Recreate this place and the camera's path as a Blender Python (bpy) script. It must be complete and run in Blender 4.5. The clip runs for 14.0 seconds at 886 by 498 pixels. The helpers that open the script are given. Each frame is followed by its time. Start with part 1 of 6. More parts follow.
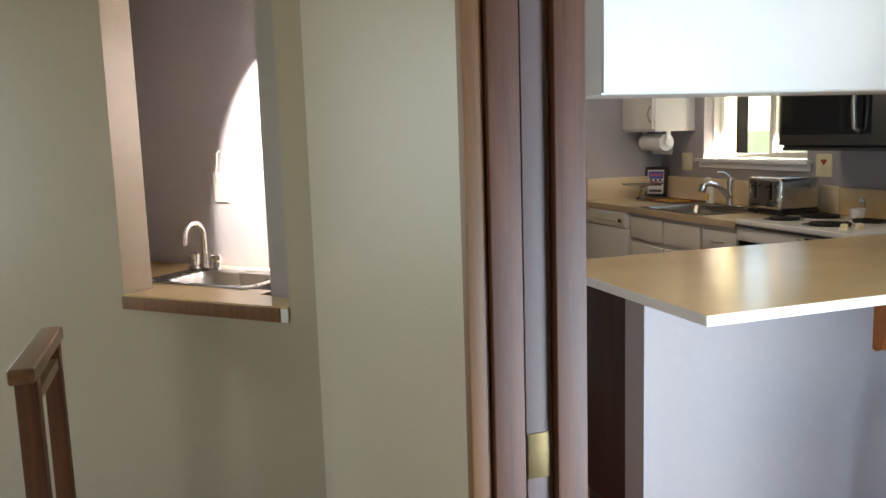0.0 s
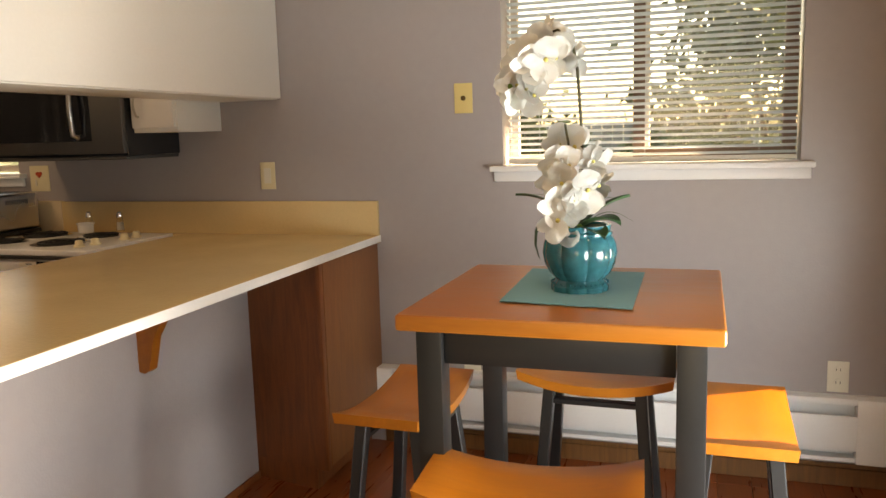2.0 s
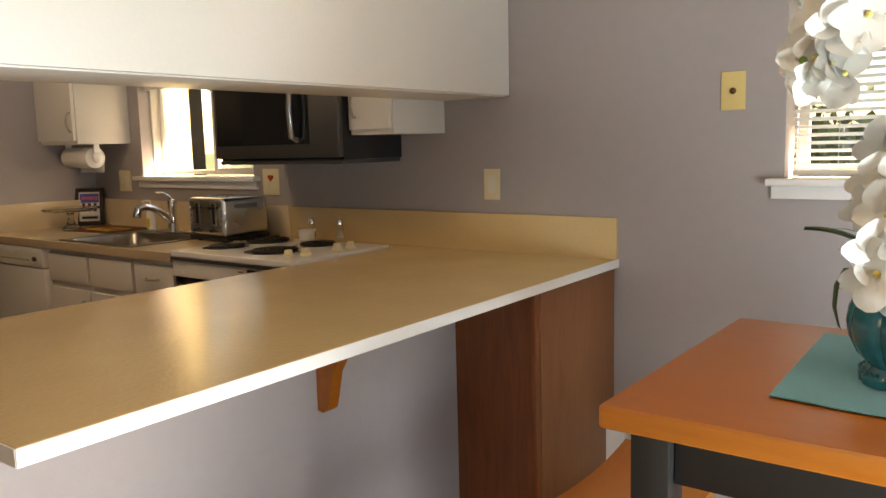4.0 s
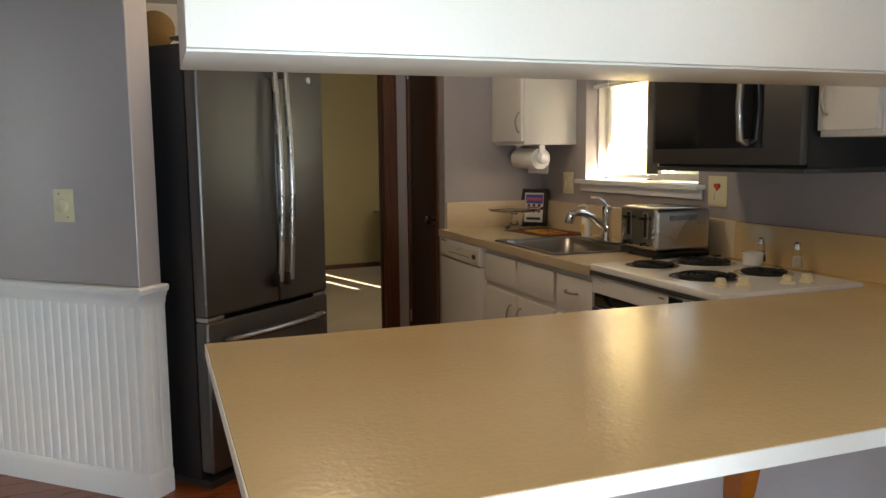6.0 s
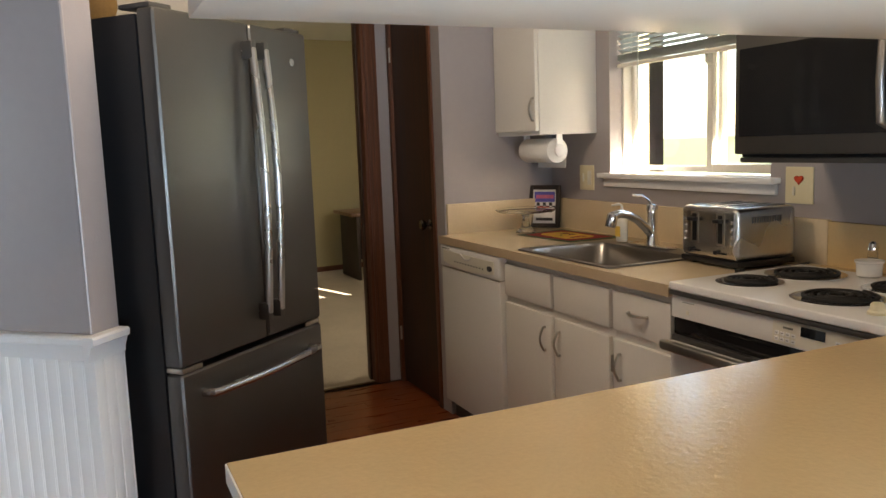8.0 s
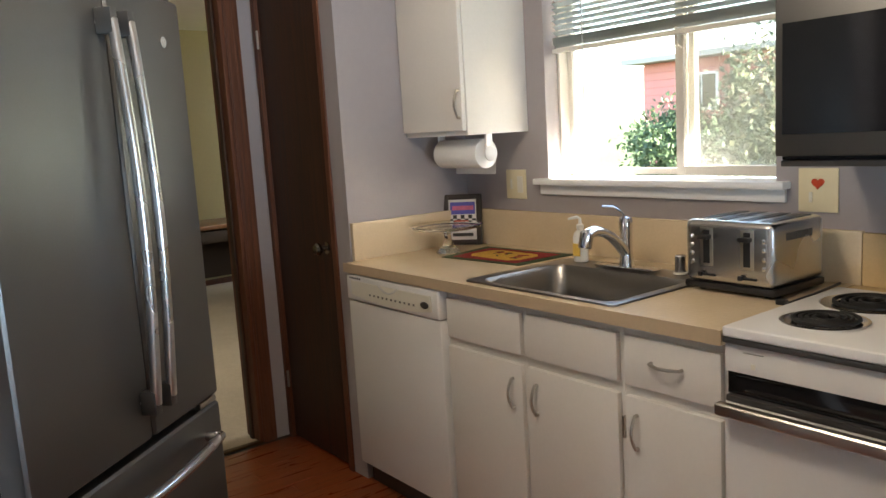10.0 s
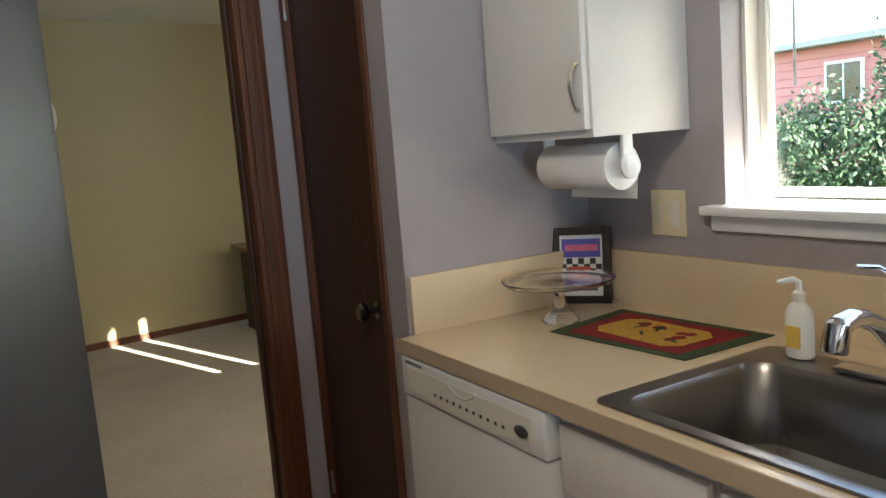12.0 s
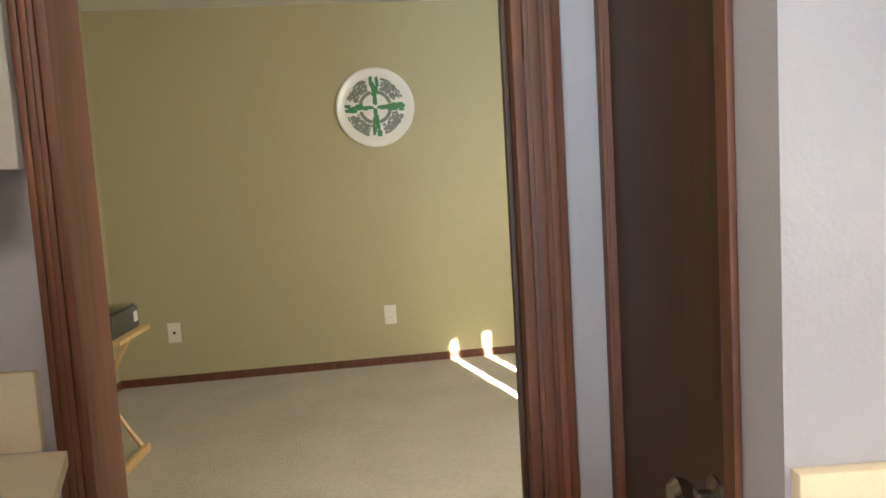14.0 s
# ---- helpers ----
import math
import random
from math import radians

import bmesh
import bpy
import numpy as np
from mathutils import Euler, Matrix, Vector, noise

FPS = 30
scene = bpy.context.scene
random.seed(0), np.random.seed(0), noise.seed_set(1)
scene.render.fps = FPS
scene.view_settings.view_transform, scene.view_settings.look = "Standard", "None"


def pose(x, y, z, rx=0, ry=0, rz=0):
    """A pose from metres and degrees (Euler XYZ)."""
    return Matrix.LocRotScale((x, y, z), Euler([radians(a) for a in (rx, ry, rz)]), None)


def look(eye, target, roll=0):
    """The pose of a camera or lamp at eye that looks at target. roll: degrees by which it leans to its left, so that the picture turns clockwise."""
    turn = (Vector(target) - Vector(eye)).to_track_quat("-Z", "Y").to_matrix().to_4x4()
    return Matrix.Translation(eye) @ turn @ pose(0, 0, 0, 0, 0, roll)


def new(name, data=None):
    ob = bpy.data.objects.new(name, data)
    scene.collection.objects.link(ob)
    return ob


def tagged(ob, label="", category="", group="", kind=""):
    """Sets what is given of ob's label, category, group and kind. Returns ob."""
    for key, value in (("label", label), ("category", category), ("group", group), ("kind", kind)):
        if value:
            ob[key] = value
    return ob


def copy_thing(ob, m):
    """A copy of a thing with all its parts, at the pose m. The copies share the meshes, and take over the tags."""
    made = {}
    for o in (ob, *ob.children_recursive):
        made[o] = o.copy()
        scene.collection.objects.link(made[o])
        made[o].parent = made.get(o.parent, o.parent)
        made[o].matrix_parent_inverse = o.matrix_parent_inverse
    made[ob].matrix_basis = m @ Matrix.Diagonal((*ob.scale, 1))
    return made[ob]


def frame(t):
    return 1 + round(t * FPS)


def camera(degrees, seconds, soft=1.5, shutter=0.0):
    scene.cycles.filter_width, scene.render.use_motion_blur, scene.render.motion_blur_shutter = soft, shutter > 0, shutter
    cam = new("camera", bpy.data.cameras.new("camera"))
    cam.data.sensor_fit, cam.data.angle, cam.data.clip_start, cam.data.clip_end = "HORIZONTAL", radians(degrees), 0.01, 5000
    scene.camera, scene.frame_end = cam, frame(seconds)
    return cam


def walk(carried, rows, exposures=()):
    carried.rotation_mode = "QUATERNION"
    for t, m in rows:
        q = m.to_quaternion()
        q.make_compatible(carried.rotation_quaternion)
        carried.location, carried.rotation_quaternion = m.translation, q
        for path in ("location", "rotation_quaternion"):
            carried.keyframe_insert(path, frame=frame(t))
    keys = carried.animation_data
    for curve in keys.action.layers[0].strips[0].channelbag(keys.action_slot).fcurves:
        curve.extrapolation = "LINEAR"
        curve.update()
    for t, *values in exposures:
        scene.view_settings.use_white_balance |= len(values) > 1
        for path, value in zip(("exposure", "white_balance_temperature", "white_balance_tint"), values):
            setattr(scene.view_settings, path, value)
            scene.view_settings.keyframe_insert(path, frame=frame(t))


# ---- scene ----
cam = camera(58.3, 14.0)
PATH = [
    (0, (1.017, 1.231, 1.377), (1.618, 3.118, 1.1), -1.8),
    (0.5, (1.066, 1.345, 1.373), (2.094, 3.038, 1.096), -1.5),
    (1, (1.041, 1.447, 1.383), (2.495, 2.788, 1.087), -1.3),
    (1.5, (1.114, 1.594, 1.348), (2.88, 2.488, 1.057), -1.2),
    (2, (1.227, 1.638, 1.326), (3.107, 2.259, 1.038), -1.7),
    (2.5, (1.332, 1.675, 1.329), (3.275, 2.052, 1.045), -1.9),
    (3, (1.445, 1.727, 1.322), (3.397, 2.062, 1.042), -2.0),
    (3.5, (1.553, 1.755, 1.323), (3.386, 2.503, 1.043), -0.6),
    (4, (1.757, 1.772, 1.318), (3.341, 2.967, 1.059), -1.5),
    (4.2, (1.808, 1.775, 1.317), (3.273, 3.112, 1.059), -1.8),
    (6.3, (2.171, 2.113, 1.325), (2.799, 3.997, 1.088), -0.5),
    (6.5, (2.151, 2.154, 1.321), (2.764, 4.042, 1.082), -0.6),
    (7, (2.095, 2.327, 1.33), (2.707, 4.216, 1.091), -1.1),
    (7.5, (2.075, 2.516, 1.328), (2.784, 4.369, 1.077), -1.8),
    (8, (2.095, 2.76, 1.347), (2.91, 4.568, 1.086), -2.1),
    (8.5, (2.115, 2.974, 1.333), (3.078, 4.706, 1.068), -2.2),
    (8.7, (2.123, 3.06, 1.356), (3.163, 4.747, 1.083), -2.5),
    (9.4, (2.072, 3.34, 1.375), (3.185, 4.975, 1.095), -2.9),
    (10.1, (2.105, 3.635, 1.398), (3.330, 5.190, 1.102), -3.6),
    (10.5, (2.165, 3.835, 1.411), (3.465, 5.330, 1.104), -4.0),
    (10.65, (2.258, 3.902, 1.414), (3.565, 5.385, 1.104), -4.1),
    (10.8, (2.366, 3.95, 1.417), (3.678, 5.427, 1.104), -4.3),
    (11, (2.425, 4.04, 1.411), (3.722, 5.531, 1.103), -4.0),
    (11.5, (2.615, 4.255, 1.396), (3.804, 5.838, 1.11), -4.5),
    (12, (2.787, 4.492, 1.391), (3.778, 6.208, 1.124), -4.6),
    (12.5, (2.962, 4.754, 1.388), (3.737, 6.581, 1.141), -4.1),
    (13, (3.147, 5.021, 1.383), (3.663, 6.939, 1.15), -4.1),
    (13.5, (3.286, 5.266, 1.39), (3.537, 7.239, 1.174), -3.4),
    (14, (3.356, 5.538, 1.366), (3.414, 7.527, 1.162), -3.4),
]
walk(cam, [(t, look(eye, target, roll)) for t, eye, target, roll in PATH],
     exposures=[(0, 2.74, 7300, 12), (0.5, 2.58, 8700, 15), (1.5, 2.42, 10300, 20), (2.2, 2.48, 13200, 25), (3, 2.48, 12800, 24), (4.2, 2.5, 10200, 19), (6.5, 2.55, 8400, 14), (8.5, 3.2, 7700, 15), (11, 3.42, 6600, 9), (12, 3.2, 6400, 8), (12.5, 3.45, 6500, 8), (13, 3.8, 6500, 8), (14, 4.68, 6300, 6)])

# ---- world, sun, lights ----
SUN_AZ = Vector((0.30, -0.954, 0.0)).normalized()      # towards the sun, on the ground
SUN_EL = radians(23)
world = bpy.data.worlds.new("world")
scene.world = world
world.use_nodes = True
wn = world.node_tree
sky = wn.nodes.new("ShaderNodeTexSky")
sky.sky_type = "NISHITA"
sky.sun_disc = False
sky.sun_elevation = SUN_EL
sky.sun_rotation = math.atan2(SUN_AZ.x, SUN_AZ.y)
wn.nodes["Background"].inputs[1].default_value = 0.15
wn.links.new(sky.outputs[0], wn.nodes["Background"].inputs[0])


def lamp(name, kind, m, energy, color=(1, 1, 1), **attrs):
    data = bpy.data.lights.new(name, kind)
    data.energy, data.color = energy, color
    ob = new(name, data)
    ob.matrix_world = m
    return ob, data


to_sun = SUN_AZ * math.cos(SUN_EL) + Vector((0, 0, math.sin(SUN_EL)))
sun_ob, sun_data = lamp("sun", "SUN", look(to_sun * 30, (0, 0, 0)), 5.0, (1.0, 0.93, 0.82))
sun_data.angle = radians(0.5)


def window_light(name, centre, target, w, h, energy, color=(0.86, 0.93, 1.0)):
    ob, data = lamp(name, "AREA", look(centre, target), energy, color)
    data.shape, data.size, data.size_y = "RECTANGLE", w, h
    return ob


window_light("sky_light_south_window", (2.52, 0.90, 0.66), (2.52, 3.0, 0.50), 0.70, 0.86, 18.0, (0.44, 0.70, 1.0))
window_light("sky_light_living_window", (-2.45, 1.6, 1.3), (0.0, 1.9, 1.2), 2.0, 1.6, 2.2, (1.0, 0.95, 0.86))
window_light("sky_light_back_room", (4.9, 7.30, 1.6), (2.2, 10.2, 1.0), 1.0, 1.0, 3.1, (1.0, 0.95, 0.86))
window_light("sky_light_entry_window", (-0.95, 5.66, 1.4), (1.8, 5.2, 0.9), 1.2, 1.3, 10.0, (0.66, 0.85, 1.0))
# the dining lamp hangs above the view, over the table
dl, dld = lamp("dining_lamp_light", "POINT", pose(2.55, 2.1, 2.2), 1.5, (1.0, 0.72, 0.42))
dld.shadow_soft_size = 0.12
# the kitchen's ceiling lamp, above the view
kl, kld = lamp("kitchen_lamp_light", "POINT", pose(2.75, 5.0, 2.30), 3.4, (1.0, 0.90, 0.76))
kld.shadow_soft_size = 0.2
# added spot without a known fixture, shapes the round bright patch behind the bar
bl, bld = lamp("bar_patch_fill", "SPOT", look((1.193, 3.808, 1.770), (1.468, 4.099, 1.460)), 28, (0.95, 0.97, 1.0))
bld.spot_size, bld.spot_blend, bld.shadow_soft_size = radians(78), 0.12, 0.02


# ---- materials ----
def mat(name, color, rough=0.5, metal=0.0, spec=0.5, vary=0.06, scale=6.0, fine=90.0, bump=0.02, bump_scale=140.0,
        coat=0.0, rand=0.0, sheen=0.0, sss=0.0):
    """Plain surface with two scales of colour variation and a fine relief."""
    m = bpy.data.materials.new(name)
    m.use_nodes = True
    n, l = m.node_tree.nodes, m.node_tree.links
    b = n["Principled BSDF"]
    b.inputs["Roughness"].default_value = rough
    b.inputs["Metallic"].default_value = metal
    b.inputs["Specular IOR Level"].default_value = spec
    b.inputs["Coat Weight"].default_value = coat
    b.inputs["Coat Roughness"].default_value = 0.12
    b.inputs["Sheen Weight"].default_value = sheen
    b.inputs["Subsurface Weight"].default_value = sss
    b.inputs["Subsurface Scale"].default_value = 0.012
    tc = n.new("ShaderNodeTexCoord")
    big = n.new("ShaderNodeTexNoise")
    big.inputs["Scale"].default_value = scale
    big.inputs["Detail"].default_value = 3
    small = n.new("ShaderNodeTexNoise")
    small.inputs["Scale"].default_value = fine
    small.inputs["Detail"].default_value = 4
    l.new(tc.outputs["Object"], big.inputs["Vector"])
    l.new(tc.outputs["Object"], small.inputs["Vector"])
    add = n.new("ShaderNodeMath")
    add.operation = "ADD"
    l.new(big.outputs["Fac"], add.inputs[0])
    l.new(small.outputs["Fac"], add.inputs[1])
    ramp = n.new("ShaderNodeMapRange")
    ramp.inputs["From Min"].default_value, ramp.inputs["From Max"].default_value = 0.6, 1.4
    ramp.inputs["To Min"].default_value, ramp.inputs["To Max"].default_value = 1 - vary, 1 + vary
    l.new(add.outputs[0], ramp.inputs["Value"])
    val = ramp.outputs[0]
    if rand:
        info = n.new("ShaderNodeObjectInfo")
        mr = n.new("ShaderNodeMapRange")
        mr.inputs["To Min"].default_value, mr.inputs["To Max"].default_value = 1 - rand, 1 + rand
        l.new(info.outputs["Random"], mr.inputs["Value"])
        mul = n.new("ShaderNodeMath")
        mul.operation = "MULTIPLY"
        l.new(val, mul.inputs[0])
        l.new(mr.outputs[0], mul.inputs[1])
        val = mul.outputs[0]
    hsv = n.new("ShaderNodeHueSaturation")
    hsv.inputs["Color"].default_value = (*color, 1)
    l.new(val, hsv.inputs["Value"])
    l.new(hsv.outputs[0], b.inputs["Base Color"])
    rr = n.new("ShaderNodeMapRange")
    rr.inputs["To Min"].default_value, rr.inputs["To Max"].default_value = max(0.02, rough - 0.06), min(1, rough + 0.06)
    l.new(big.outputs["Fac"], rr.inputs["Value"])
    l.new(rr.outputs[0], b.inputs["Roughness"])
    if bump:
        bn = n.new("ShaderNodeTexNoise")
        bn.inputs["Scale"].default_value = bump_scale
        bn.inputs["Detail"].default_value = 3
        l.new(tc.outputs["Object"], bn.inputs["Vector"])
        bp = n.new("ShaderNodeBump")
        bp.inputs["Strength"].default_value = min(1, bump * 10)
        bp.inputs["Distance"].default_value = bump * 0.02
        l.new(bn.outputs["Fac"], bp.inputs["Height"])
        l.new(bp.outputs[0], b.inputs["Normal"])
    return m


def wood(name, dark, light, rough=0.4, grain=(1, 1, 12), scale=9.0, coat=0.0, rand=0.0, bump=0.1):
    """Wood with long grain; grain stretches the pattern across the axes (low along the fibre)."""
    m = bpy.data.materials.new(name)
    m.use_nodes = True
    n, l = m.node_tree.nodes, m.node_tree.links
    b = n["Principled BSDF"]
    b.inputs["Coat Weight"].default_value, b.inputs["Coat Roughness"].default_value = coat, 0.3
    tc = n.new("ShaderNodeTexCoord")
    mp = n.new("ShaderNodeMapping")
    mp.inputs["Scale"].default_value = grain
    l.new(tc.outputs["Object"], mp.inputs["Vector"])
    no = n.new("ShaderNodeTexNoise")
    no.inputs["Scale"].default_value, no.inputs["Detail"].default_value, no.inputs["Distortion"].default_value = scale, 6, 0.8
    fi = n.new("ShaderNodeTexNoise")
    fi.inputs["Scale"].default_value, fi.inputs["Detail"].default_value = scale * 9, 3
    if rand:
        info = n.new("ShaderNodeObjectInfo")
        sh = n.new("ShaderNodeVectorMath")
        sh.operation = "SCALE"
        sh.inputs[0].default_value = (13, 7, 5)
        l.new(info.outputs["Random"], sh.inputs["Scale"])
        l.new(sh.outputs[0], mp.inputs["Location"])
    l.new(mp.outputs[0], no.inputs["Vector"])
    l.new(mp.outputs[0], fi.inputs["Vector"])
    mixf = n.new("ShaderNodeMath")
    mixf.operation = "MULTIPLY_ADD"
    mixf.inputs[1].default_value = 0.35
    l.new(fi.outputs["Fac"], mixf.inputs[0])
    l.new(no.outputs["Fac"], mixf.inputs[2])
    cr = n.new("ShaderNodeValToRGB")
    cr.color_ramp.elements[0].position, cr.color_ramp.elements[0].color = 0.45, (*dark, 1)
    cr.color_ramp.elements[1].position, cr.color_ramp.elements[1].color = 0.85, (*light, 1)
    l.new(mixf.outputs[0], cr.inputs["Fac"])
    out = cr.outputs[0]
    if rand:
        mr = n.new("ShaderNodeMapRange")
        mr.inputs["To Min"].default_value, mr.inputs["To Max"].default_value = 1 - rand, 1 + rand
        l.new(info.outputs["Random"], mr.inputs["Value"])
        hs = n.new("ShaderNodeHueSaturation")
        l.new(out, hs.inputs["Color"])
        l.new(mr.outputs[0], hs.inputs["Value"])
        out = hs.outputs[0]
    l.new(out, b.inputs["Base Color"])
    rr = n.new("ShaderNodeMapRange")
    rr.inputs["To Min"].default_value, rr.inputs["To Max"].default_value = max(0.03, rough - 0.1), rough + 0.1
    l.new(no.outputs["Fac"], rr.inputs["Value"])
    l.new(rr.outputs[0], b.inputs["Roughness"])
    bp = n.new("ShaderNodeBump")
    bp.inputs["Strength"].default_value, bp.inputs["Distance"].default_value = bump, 0.002
    l.new(mixf.outputs[0], bp.inputs["Height"])
    l.new(bp.outputs[0], b.inputs["Normal"])
    return m


def glass(name, color=(1, 1, 1), rough=0.0, ior=1.45):
    m = bpy.data.materials.new(name)
    m.use_nodes = True
    b = m.node_tree.nodes["Principled BSDF"]
    b.inputs["Base Color"].default_value = (*color, 1)
    b.inputs["Transmission Weight"].default_value = 1
    b.inputs["Roughness"].default_value = rough
    b.inputs["IOR"].default_value = ior
    return m


def translucent(m, share, color):
    """Lets part of the light through a thin sheet."""
    n, l = m.node_tree.nodes, m.node_tree.links
    mix, tr = n.new("ShaderNodeMixShader"), n.new("ShaderNodeBsdfTranslucent")
    tr.inputs["Color"].default_value = (*color, 1)
    mix.inputs[0].default_value = share
    l.new(n["Principled BSDF"].outputs[0], mix.inputs[1])
    l.new(tr.outputs[0], mix.inputs[2])
    l.new(mix.outputs[0], n["Material Output"].inputs["Surface"])
    return m


def screen_cloth(name, color, cover):
    """Fine netting that hazes the view: a share of it covers, the rest is open."""
    m = bpy.data.materials.new(name)
    m.use_nodes = True
    n, l = m.node_tree.nodes, m.node_tree.links
    mix, tr = n.new("ShaderNodeMixShader"), n.new("ShaderNodeBsdfTransparent")
    b = n["Principled BSDF"]
    b.inputs["Base Color"].default_value = (*color, 1)
    b.inputs["Roughness"].default_value = 0.7
    tc, no, mr = n.new("ShaderNodeTexCoord"), n.new("ShaderNodeTexNoise"), n.new("ShaderNodeMapRange")
    no.inputs["Scale"].default_value = 4
    mr.inputs["To Min"].default_value, mr.inputs["To Max"].default_value = cover - 0.06, cover + 0.06
    l.new(tc.outputs["Object"], no.inputs["Vector"])
    l.new(no.outputs["Fac"], mr.inputs["Value"])
    l.new(mr.outputs[0], mix.inputs[0])
    l.new(tr.outputs[0], mix.inputs[1])
    l.new(b.outputs[0], mix.inputs[2])
    l.new(mix.outputs[0], n["Material Output"].inputs["Surface"])
    return m


def glow(name, color, strength):
    m = bpy.data.materials.new(name)
    m.use_nodes = True
    b = m.node_tree.nodes["Principled BSDF"]
    b.inputs["Base Color"].default_value = (*color, 1)
    b.inputs["Emission Color"].default_value = (*color, 1)
    b.inputs["Emission Strength"].default_value = strength
    return m


